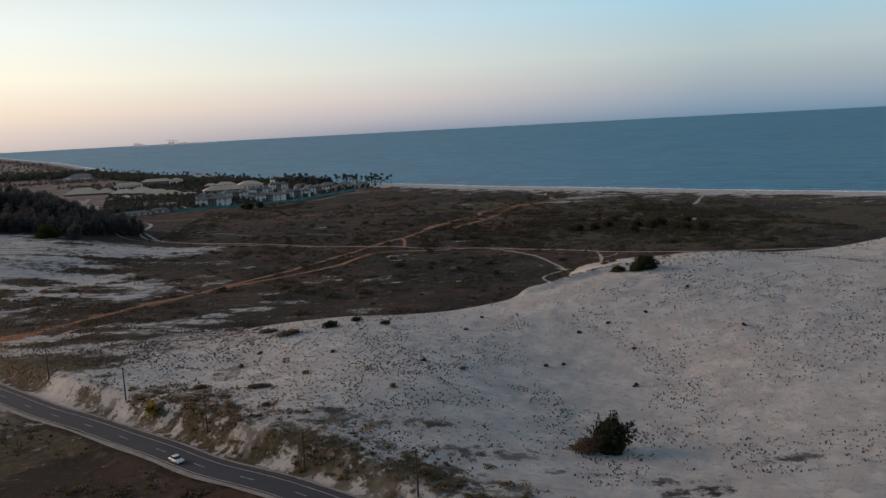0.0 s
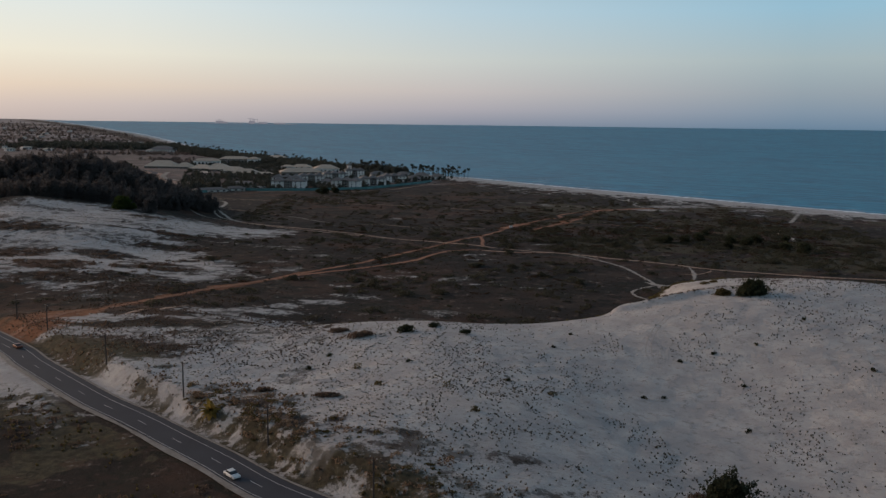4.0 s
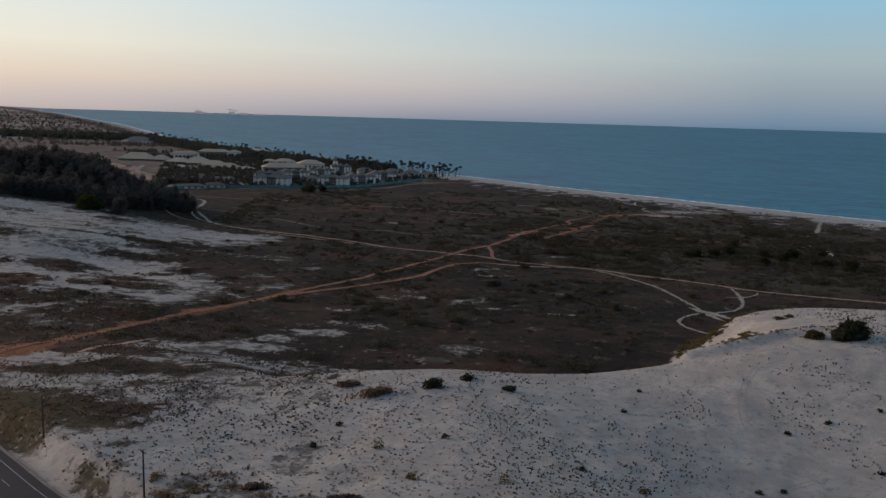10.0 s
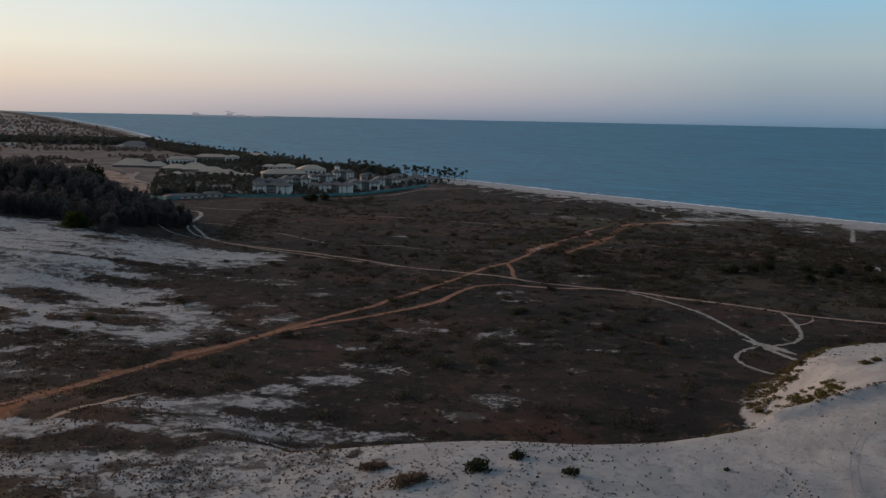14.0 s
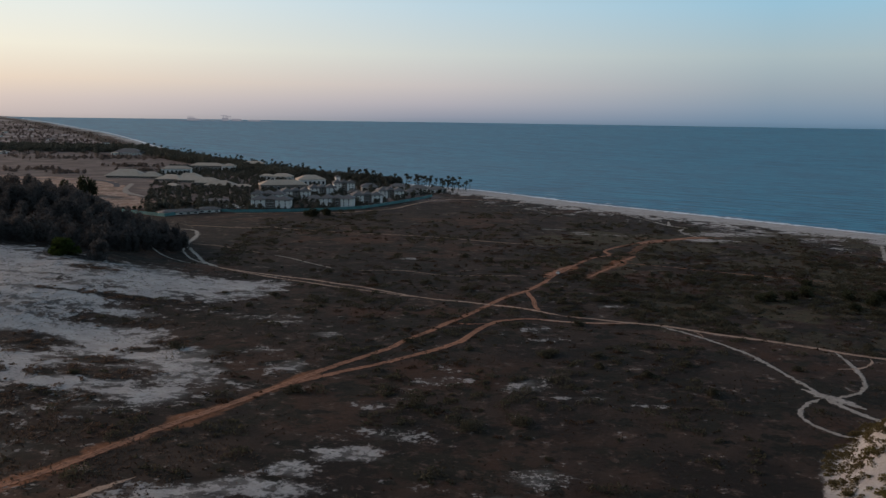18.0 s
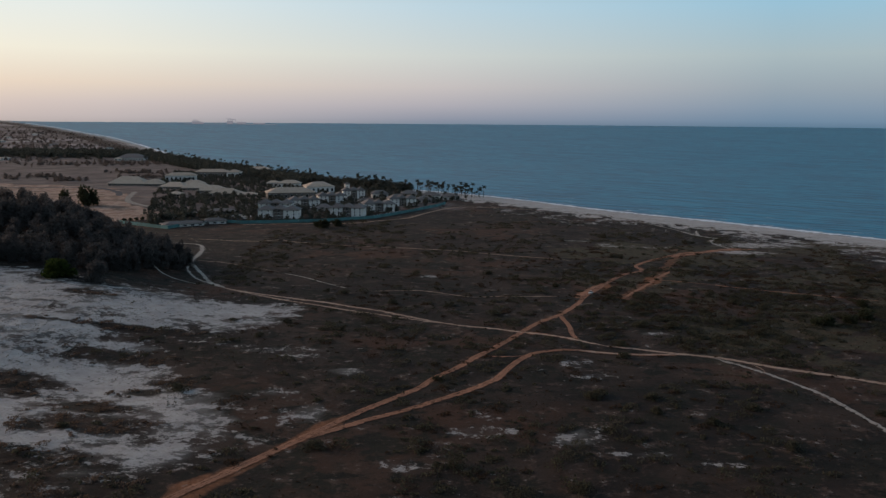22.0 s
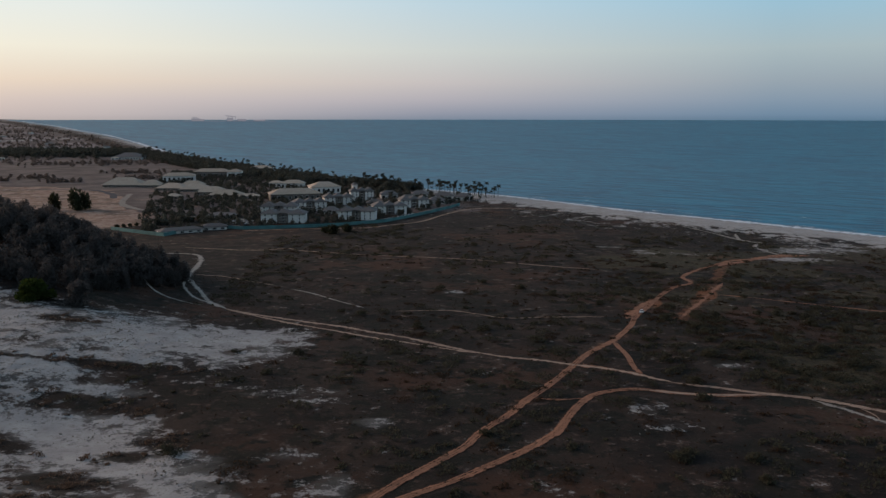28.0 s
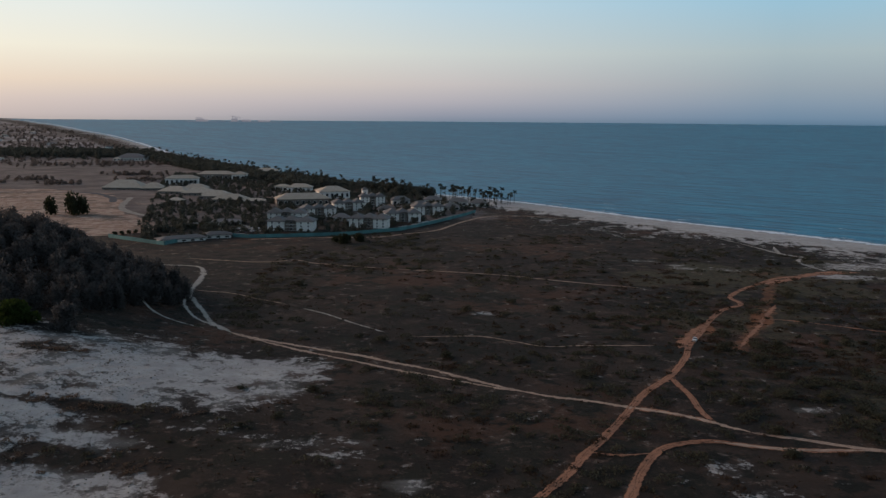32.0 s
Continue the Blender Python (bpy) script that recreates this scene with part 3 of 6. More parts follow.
WEST_POLY = [(-330, 560), (-275, 640), (-247, 650), (-223, 654), (-196, 640), (-158, 652), (-125, 640), (-89, 632), (-86, 606), (-103, 560), (-129, 563), (-150, 560), (-135, 544), (-115, 517), (-90, 480),
             (-72, 446), (-82, 426), (-92, 409), (-102, 388), (-125, 380), (-170, 400), (-230, 430), (-330, 470)]
WEST_BROWN = [(-137, 528, 22, 8), (-142, 562, 26, 3), (-116, 488, 9, 5), (-126, 468, 14, 6), (-100, 500, 9, 6), (-162, 488, 16, 12), (-122, 450, 18, 9), (-122, 420, 18, 9), (-180, 612, 12, 5), (-150, 560, 34, 3), (-200, 480, 16, 14), (-235, 540, 30, 10), (-165, 440, 20, 12), (-108, 398, 22, 11), (-148, 412, 26, 10)]


def within(points, x, y):
    """Signed distance from a closed outline: positive inside."""
    far, odd = np.full(np.shape(x), 1e9), np.zeros(np.shape(x), bool)
    for (ax, ay), (bx, by) in zip(points, points[1:] + points[:1]):
        ux, uy = bx - ax, by - ay
        s = np.clip(((x - ax) * ux + (y - ay) * uy) / (ux * ux + uy * uy), 0, 1)
        far = np.minimum(far, np.hypot(x - ax - s * ux, y - ay - s * uy))
        cross = (ay > y) != (by > y)
        odd ^= cross & (x < ax + (y - ay) / (uy if uy else 1e-9) * ux)
    return np.where(odd, far, -far)


def blob(x, y, rows, warp=0.0):
    best = np.full(np.shape(x), -9.0)
    for a, b, rx, ry in rows:
        best = np.maximum(best, 1 - np.hypot((x - a) / rx, (y - b) / ry))
    return best + warp


def masks(x, y):
    """How much white sand, red earth, dry grass and building ground lies at each place, from 0 to 1."""
    inland, rim, lane = side(SHORE, x, y), side(CREST, x, y), side(ROAD, x, y)
    n1, n2, n3, n4 = grains(x, y, 34, 4), grains(x + 500, y, 12, 4), grains(x, y + 900, 90, 3), grains(x - 300, y, 5, 3)
    dune_left = [(-8, 303), (-22, 300), (-30, 294), (-45, 281), (-55, 264), (-70, 262), (-90, 272), (-120, 300)]
    edge_of = rim + 9 * step_up(90, 104, x) * step_up(172, 150, x)
    sand = 1.9 * step_up(-5, 9, edge_of - 2 + 6 * (n2 - 0.5)) * step_up(-14, 22, -side(dune_left, x, y) + 24 * (n2 - 0.5) + 900 * step_up(-10, 30, x))
    bank = step_up(30, 12, -lane) * (0.55 + 0.45 * step_up(0.40, 0.56, n2)) * step_up(-75, -20, x)
    sand = sand * (1 - 0.72 * bank) * (1 - 0.62 * step_up(0.48, 0.60, n2) * step_up(50, -5, x))
    brown = step_up(-0.3, 0.6, blob(x, y, [(-16, 237, 6, 4), (2, 230, 9, 3), (42, 197, 20, 8), (32, 200, 8, 4), (62, 183, 20, 7), (92, 167, 12, 4), (80, 172, 9, 3), (71, 173, 6, 3), (20, 205, 9, 4), (120, 172, 14, 3), (44, 167, 16, 9), (62, 164, 16, 7), (34, 176, 12, 8), (12, 191, 14, 6), (-8, 209, 14, 6), (-22, 224, 10, 4), (22, 199, 10, 4), (98, 160, 14, 5)], 0.8 * (n2 - 0.5)))
    sand = sand * (1 - 0.70 * brown)
    earthy = step_up(-38, -26, x) * step_up(34, 16, -lane + 14 * (n2 - 0.5)) * step_up(-30, 0, 70 - x)
    sand = sand + (0.34 + 0.34 * step_up(0.5, 0.62, n4) - sand) * earthy * 0.85
    sand = np.where(lane > 0, 0.55 * step_up(26, 12, lane) * step_up(-40, -75, x) + 0.34 * step_up(0.55, 0.70, n1) * step_up(14, 30, lane) + 0.5 * step_up(0.5, 1.0, 1.6 - np.hypot((x + 104) / 34, (y - 262) / 22) + n2 - 0.5), sand)
    streaks = grains(x * 0.55 + 90, y * 1.6, 20, 4)
    west = step_up(-16, 14, within(WEST_POLY, x, y) + 22 * (n2 - 0.5)) * (0.53 + 0.42 * step_up(0.38, 0.62, streaks))
    west = west * (1 - 0.74 * step_up(-0.5, 0.4, blob(x, y, WEST_BROWN, 1.2 * (n2 - 0.5))))
    flats = 0.9 * step_up(-0.4, 0.4, blob(x, y, [(-1294, 2828, 90, 26), (-1240, 2890, 70, 20), (-1200, 2990, 60, 22), (-1600, 3409, 130, 30), (-1420, 3150, 80, 20), (-900, 2500, 60, 14)]))
    small = step_up(-0.9, 0.4, blob(x, y, PATCHES, 0.6 * (n4 - 0.5) + 0.9 * (n2 - 0.5))) * 0.41
    broken = step_up(-0.7, 0.5, blob(x, y, BROKEN, 0.6 * (n4 - 0.5) + 0.9 * (n2 - 0.5))) * 0.66
    broken = np.maximum(broken, 0.66 * step_up(0.42, 0.62, streaks) * step_up(-125, -95, x) * step_up(14, -12, x) * step_up(385, 345, y) * step_up(250, 275, y + 0.3 * x))
    beach = 1.0 * step_up((100 + 50 * (n2 - 0.5)) * (1 - 0.5 * step_up(1250, 1450, y)), 40 - 22 * step_up(1250, 1450, y), inland) + 0.50 * step_up(1400, 1250, y) * step_up(170, 80, inland + 150 * (n1 - 0.5)) * step_up(0.42, 0.60, n2)
    sand = np.maximum.reduce([sand, west * (lane < -8), small, flats, broken * (lane < -8), beach])
    main = np.abs(side(MAIN_TRACK, x, y))
    red = (0.42 + 0.30 * step_up(500, 440, y)) * step_up(7, 1, main + 9 * (n2 - 0.5)) + 0.95 * step_up(26, 6, np.hypot(x + 111, (y - 318) * 0.55) + 14 * (n2 - 0.5))
    red = red + 0.5 * step_up(0.3, 1, 1.3 - np.hypot((x - 84) / 7, (y - 690) / 18) + n2 - 0.5)
    red = red + 0.6 * step_up(0.3, 1, 1.2 - np.hypot((x - 118) / 10, (y - 712) / 24) + n2 - 0.5) + 0.5 * step_up(0.2, 1, 1.2 - np.hypot((x - 165) / 24, (y - 838) / 20) + n2 - 0.5)
    red = red + 0.55 * step_up(8, 2, np.abs(side([(160, 811), (140, 765), (126, 730), (104, 688), (87, 655)], x, y)) + 9 * (n2 - 0.5))
    red = red + 0.34 * step_up(7, 2, np.abs(side([(-50, 428), (-22, 458), (0, 482)], x, y)) + 6 * (n2 - 0.5))
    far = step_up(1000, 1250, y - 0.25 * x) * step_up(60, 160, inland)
    grass = step_up(4, 9, lane) * (0.25 + 0.75 * step_up(0.40, 0.58, n1)) + 0.6 * step_up(36, 10, -lane) * (lane < 0) * step_up(0, 10, rim)
    grass = grass + 0.30 * step_up(0.48, 0.66, n3) * (y < 1000) + 0.55 * step_up(40, 120, x) * step_up(440, 520, y) * step_up(0.34, 0.54, n1) * (y < 900)
    site = step_up(-0.05, 0.10, within([(-800, 1500), (-612, 1409), (-529, 1392), (-431, 1326), (-389, 1253), (-366, 1178), (-332, 1123), (-279, 1061), (-271, 1019), (-296, 991), (-340, 960), (-420, 920), (-800, 1000)], x, y) / 60 + 0.3 * (n2 - 0.5))
    site = np.maximum(site * (0.6 + 0.4 * step_up(0.36, 0.5, n1)), 0.50 * far * step_up(0.56, 0.66, n1))
    # The last two masks mark the far land whose colour is lightened for haze.
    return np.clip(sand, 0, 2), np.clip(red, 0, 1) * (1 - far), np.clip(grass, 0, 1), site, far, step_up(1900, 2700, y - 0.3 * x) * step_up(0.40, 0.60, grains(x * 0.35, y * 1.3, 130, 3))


def spread(fine0, fine1, step, end0, end1, grow=1.12):
    """Grid lines: even in the middle, wider and wider towards both ends."""
    mid = list(np.arange(fine0, fine1 + step / 2, step))
    lo, hi, s = [fine0], [mid[-1]], step
    while lo[-1] > end0:
        s *= grow
        lo.append(lo[-1] - s)
    s = step
    while hi[-1] < end1:
        s *= grow
        hi.append(hi[-1] + s)
    return np.array(lo[:0:-1] + mid + hi[1:])


gx = spread(-300, 260, 1.6, -4900, 4900, 1.045)
gy = spread(140, 860, 1.7, -4700, 5000, 1.035)
XX, YY = np.meshgrid(gx, gy)
ZZ = height(XX, YY)
nx, ny = len(gx), len(gy)
cell = (np.arange(ny - 1)[:, None] * nx + np.arange(nx - 1)[None, :]).ravel()
ground_mesh = mesh_of("ground", np.stack([XX, YY, ZZ], -1).reshape(-1, 3), np.stack([cell, cell + 1, cell + nx + 1, cell + nx], 1), M_GROUND, True)
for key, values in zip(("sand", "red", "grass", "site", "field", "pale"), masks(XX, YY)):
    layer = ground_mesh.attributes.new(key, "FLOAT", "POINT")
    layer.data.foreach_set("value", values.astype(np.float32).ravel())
ground = tagged(new("ground", ground_mesh), "dark dry scrubland with white sand dunes and pale patches", "ground", kind="structure")

rr = np.concatenate([np.arange(0, 2000, 50.0), np.linspace(2000, 4870, 60)])
aa = np.linspace(0, math.tau, 361)[:-1]
RA, AR = np.meshgrid(aa, rr)
SX, SY = AR * np.cos(RA), AR * np.sin(RA) + 150
na = len(aa)
ring = np.arange(len(rr) - 1)[:, None] * na
turnr = np.arange(na)[None, :]
quads = np.stack([ring + turnr, ring + (turnr + 1) % na, ring + na + (turnr + 1) % na, ring + na + turnr], -1).reshape(-1, 4)
sea_mesh = mesh_of("sea", np.stack([SX, SY, lift(SX, SY)], -1).reshape(-1, 3), quads, M_SEA, True)
tagged(new("water", sea_mesh), "deep blue sea with small waves and low swell", "sea", kind="structure")


def ribbon(name, points, width, material, label, category, above=0.10, seed=1, rag=0.35, step=2.0, parent=None, crown=0.05, flat_z=None):
    """A strip laid on the ground along a line, with uneven edges."""
    rng = np.random.RandomState(seed)
    line = curve(points, step)
    ahead = np.gradient(line, axis=0)
    ahead /= np.linalg.norm(ahead, axis=1)[:, None] + 1e-9
    left = np.stack([-ahead[:, 1], ahead[:, 0]], 1)
    s = np.arange(len(line)) * step
    wob = lambda o: (grain(s, 0 * s + seed * 3.3 + o, 26) - 0.5) * 1.3 + (grain(s, 0 * s + seed * 13.7 + o, 9) - 0.5) * 1.2 + (grain(s, 0 * s + seed * 7.1 + o, 3) - 0.5) * 0.8
    taper = np.clip(np.minimum(np.arange(len(line)), np.arange(len(line))[::-1]) / 3, 0.25, 1) if rag else np.ones(len(line))
    width = width * 1.4 if rag and material in (M_RED, M_PALE, M_WHITE, M_FOAM) else width
    a, b = width / 2 * (1 + rag * wob(1)) * taper, width / 2 * (1 + rag * wob(2)) * taper
    cols = [line + left * (a * k)[:, None] for k in (1.0, 0.55)] + [line] + [line - left * (b * k)[:, None] for k in (0.55, 1.0)]
    rows = []
    for c, dz in zip(cols, (-0.02, crown * 0.8, crown * 0.4, crown * 0.8, -0.02)):
        z = height(c[:, 0], c[:, 1]) if flat_z is None else flat_z + lift(c[:, 0], c[:, 1])
        rows.append(np.column_stack([c, z + above + dz]))
    verts = np.stack(rows, 1).reshape(-1, 3)
    i = (np.arange(len(line) - 1)[:, None] * 5 + np.arange(4)[None, :]).ravel()
    me = mesh_of(name, verts, np.stack([i, i + 1, i + 6, i + 5], 1), material, True)
    if rag:
        layer = me.attributes.new("across", "FLOAT", "POINT")
        layer.data.foreach_set("value", np.tile(np.array([1, 0.55, 0, 0.55, 1], np.float32), len(line)))
    ob = new(name, me)
    ob.parent = parent
    return ob if parent else tagged(ob, label, category, kind="structure")


def ruts(name, points, gap, width, material, label, category, seed):
    """Two wheel ruts side by side, joined here and there."""
    ob = ribbon(name, points, gap * 0.95, material, label, category, above=0.09, seed=seed, rag=0.55)
    for k in (-1, 1):
        ribbon("wheel_rut", [tuple(q) for q in beside(points, k * gap / 2, 6.0)], width, material, "", "", above=0.14, seed=seed + 50 + k, rag=0.5, parent=ob)
    return ob


def beside(points, off, step=2.0):
    line = curve(points, step)
    ahead = np.gradient(line, axis=0)
    ahead /= np.linalg.norm(ahead, axis=1)[:, None]
    return line + np.stack([ahead[:, 1], -ahead[:, 0]], 1) * off


ruts("dirt_track_1", MAIN_TRACK, 1.9, 1.0, M_RED, "reddish dirt track worn through the dry scrub", "dirt track", 1)
ruts("dirt_track_2", LOW_ARC, 1.9, 0.9, M_RED, "reddish dirt track bending through the scrub", "dirt track", 2)
ribbon("dirt_track_3", CROSS_UPPER, 2.3, M_PALE, "pale dirt track across the dry plain", "dirt track", above=0.12, seed=3, rag=0.4)
ribbon("dirt_track_4", CROSS_LOWER, 1.7, M_PALE, "narrow pale dirt track across the dry plain", "dirt track", above=0.12, seed=33, rag=0.5)
ruts("dirt_track_5", CROSS_EAST, 1.7, 0.9, M_PALE, "pale dirt track across the dry plain", "dirt track", 4)
ruts("dirt_track_6", [(49, 566), (48, 578), (49, 592), (48, 606), (48, 616)], 1.6, 0.8, M_RED, "reddish link between two dirt tracks", "dirt track", 5)
ribbon("dirt_track_7", [(5, 541), (14, 539), (25, 541)], 1.5, M_RED, "narrow reddish link between two dirt tracks", "dirt track", above=0.15, seed=6)
ribbon("dirt_track_8", [(22, 582), (32, 578), (42, 572), (50, 565)], 3.4, M_RED, "wide worn crossing of dirt tracks", "dirt track", above=0.10, seed=66, rag=0.6)
ribbon("dirt_track_10", RED_SCAR, 2.7, M_RED, "broad reddish scar of worn earth in the scrub", "dirt track", above=0.10, seed=67, rag=0.4)
ribbon("dirt_track_11", [(148, 802), (166, 814), (184, 830), (202, 845), (226, 850)], 7.0, M_RED, "wide worn end of the reddish dirt track by the beach", "dirt track", above=0.09, seed=68, rag=0.8)
ribbon("dirt_track_12", [(62, 656), (68, 668), (76, 684), (84, 698)], 6.0, M_RED, "wide worn patch of reddish earth on the track", "dirt track", above=0.09, seed=69, rag=0.8)
ribbon("sand_path_17", [(44, 550), (56, 546), (68, 544), (86, 544), (104, 541)], 1.6, M_PALE, "pale end of a dirt track bending through the scrub", "path", above=0.19, seed=70, rag=0.6)
ribbon("sand_path_18", [(150, 474), (160, 476), (168, 484), (170, 492)], 1.1, M_PALE, "thin pale path in the scrub", "path", above=0.12, seed=73, rag=0.6)
ribbon("sand_path_19", [(112, 532), (114, 524), (113, 519)], 1.4, M_PALE, "short pale link between two paths", "path", above=0.12, seed=74, rag=0.6)
ribbon("sand_path_21", [(126, 449), (130, 442), (134, 435), (138, 428)], 4.2, M_WHITE, "wide worn crossing of white sand paths", "path", above=0.11, seed=76, rag=0.6)
ribbon("sand_path_20", [(204, 881), (212, 900), (218, 907), (208, 925), (198, 968), (186, 1010), (174, 1047), (150, 1092)], 2.2, M_WHITE, "pale track along the back of the beach", "path", above=0.12, seed=75, rag=0.7)
ribbon("sand_path_1", WHITE_PATH, 2.0, M_WHITE, "white sand path in the scrub", "path", seed=7)
ribbon("sand_path_2", [(130, 440), (121, 433), (114, 421), (117, 408), (126, 398)], 1.7, M_WHITE, "white sand path in the scrub", "path", above=0.13, seed=8)
ribbon("sand_path_3", [(131, 438), (145, 446), (153, 460), (158, 480), (160, 498)], 1.7, M_WHITE, "white sand path in the scrub", "path", above=0.13, seed=9)
ribbon("sand_path_4", [(-232, 826), (-211, 840), (-193, 840), (-184, 821), (-178, 791), (-172, 751), (-163, 732), (-153, 712), (-145, 694), (-132, 677)], 2.8, M_WHITE, "pale sand track at the foot of the wooded dune", "path", seed=10)
ribbon("sand_path_5", [(-171, 746), (-168, 728), (-160, 711), (-152, 699), (-143, 690)], 1.7, M_WHITE, "narrow pale sand path", "path", above=0.13, seed=11)
ribbon("sand_path_6", [(-188, 724), (-184, 716), (-176, 704), (-165, 694), (-146, 683)], 1.5, M_WHITE, "narrow pale sand path", "path", above=0.13, seed=12)
ribbon("sand_path_7", [(-174, 760), (-153, 761), (-133, 748), (-119, 739)], 1.1, M_PALE, "narrow pale path through the scrub", "path", seed=13)
ribbon("sand_path_8", [(-109, 729), (-96, 717), (-78, 695), (-64, 680)], 1.3, M_WHITE, "narrow pale path through the scrub", "path", seed=14)
ribbon("sand_path_9", [(-51, 672), (-34, 673), (-20, 673), (-7, 665), (6, 657), (23, 659), (52, 660)], 0.9, M_PALE, "narrow pale path through the scrub", "path", seed=15)
ribbon("sand_path_10", [(-210, 873), (-158, 863), (-137, 872), (-121, 860), (-76, 843), (-37, 833), (0, 821), (36, 803), (75, 785)], 1.4, M_PALE, "long pale path across the plain", "path", seed=16)
ribbon("sand_path_11", [(-190, 968), (-140, 978), (-93, 985), (-70, 1007), (-43, 1035), (-20, 1098), (10, 1148), (60, 1146), (100, 1120)], 2.4, M_PALE, "pale track outside the hotel hoarding", "path", seed=17)
ribbon("dirt_track_9", [(114, 712), (131, 708), (155, 693), (182, 677), (230, 655)], 1.2, M_RED, "thin reddish track in the scrub", "dirt track", above=0.08, seed=19, rag=0.6)
ribbon("sand_path_12", [(343, 818), (330, 790), (306, 740)], 3.4, M_WHITE, "white sand path down to the beach", "path", seed=20)
ribbon("sand_path_13", [(291, 720), (284, 700), (277, 682), (264, 655), (247, 651)], 2.0, M_PALE, "pale path behind the beach", "path", seed=21)
ribbon("sand_path_14", [(269, 640), (261, 606), (253, 588)], 2.6, M_WHITE, "white sand path in the scrub", "path", seed=22)
ribbon("sand_path_15", [(210, 850), (206, 888), (219, 912), (209, 926), (216, 960)], 2.6, M_WHITE, "pale track running out to the beach", "path", seed=23)
ribbon("sand_path_16", [(-89, 328), (-85, 340), (-81, 351), (-74, 362)], 2.0, M_PALE, "pale worn strip beside the dirt track", "path", seed=24, rag=0.7)

# The main road, with its painted lines and pale verges.
road = ribbon("road", [tuple(q) for q in beside(ROAD[2:-1], -0.7, 8.0)], 8.9, M_ASPHALT, "dark asphalt two-lane road", "road", above=0.06, rag=0.0, crown=0.06, flat_z=ROAD_Z)
for off in (-3.1, 3.3):
    ribbon("edge_line", [tuple(q) for q in beside(ROAD[3:-2], off, 6.0)], 0.16, M_PAINT, "", "", above=0.125, rag=0.0, parent=road, crown=0.0, flat_z=ROAD_Z, step=4.0)
centre = beside(ROAD[3:-3], 0.0, 1.0)
for k in range(6, len(centre) - 6, 16):
    ribbon("lane_dash", [tuple(centre[k]), tuple(centre[k + 2]), tuple(centre[k + 4])], 0.16, M_PAINT, "", "", above=0.125, rag=0.0, parent=road, crown=0.0, flat_z=ROAD_Z)
ribbon("road_verge_1", [tuple(q) for q in beside(ROAD[3:-3], 4.4, 6.0)], 1.3, M_VERGE, "pale gravel verge beside the road", "verge", above=0.10, rag=0.5, seed=31, flat_z=ROAD_Z - 0.06)
ribbon("road_verge_2", [tuple(q) for q in beside(ROAD[3:-3], -5.6, 6.0)], 0.6, M_VERGE, "pale gravel verge beside the road", "verge", above=0.10, rag=0.5, seed=32, flat_z=ROAD_Z - 0.06)

# Foam where the sea meets the beach.
ribbon("surf_1", [tuple(q) for q in beside(SHORE[1:-3], -3.0, 40.0)], 12.0, M_FOAM, "white foam along the water's edge", "surf", above=0.25, seed=41, rag=0.6, step=5.0, crown=0.1, flat_z=0.0)


# ---- plants ----
RNG = np.random.RandomState(11)


def crown_lumps(rng, radius, tall, base, lumps):
    """Centres and radii of the lumps of a crown, leaving its outline uneven."""
    a = rng.uniform(0, math.tau, lumps)
    h = rng.uniform(0, 1, lumps)
    out = radius * rng.uniform(0.15, 0.75, lumps) * np.sqrt(np.clip(1.15 - h, 0.1, 1))
    centres = np.stack([np.cos(a) * out, np.sin(a) * out, base + h * (tall - base) * 0.85], 1)
    sizes = np.stack([radius * rng.uniform(0.25, 0.5, lumps)] * 2 + [(tall - base) * rng.uniform(0.14, 0.3, lumps)], 1)
    return centres, sizes


def limbs(rng, tall, spread_out, count, thick):
    """A trunk that forks into tapered limbs."""
    bm = tube([(0, 0, -0.4), (0.05 * tall * rng.uniform(-1, 1), 0.05 * tall * rng.uniform(-1, 1), tall * 0.35), (0, 0, tall * 0.75)], [thick, thick * 0.75, thick * 0.3], 7)
    for k in range(count):
        a, z = rng.uniform(0, math.tau), tall * rng.uniform(0.12, 0.5)
        r = spread_out * rng.uniform(0.5, 0.9)
        one = tube([(0, 0, z), (math.cos(a) * r * 0.5, math.sin(a) * r * 0.5, z + tall * 0.12), (math.cos(a) * r, math.sin(a) * r, z + tall * 0.3)], [thick * 0.45, thick * 0.3, thick * 0.1], 5)
        me = bpy.data.meshes.new("limb")
        one.to_mesh(me)
        one.free()
        bm.from_mesh(me)
        bpy.data.meshes.remove(me)
    return bm


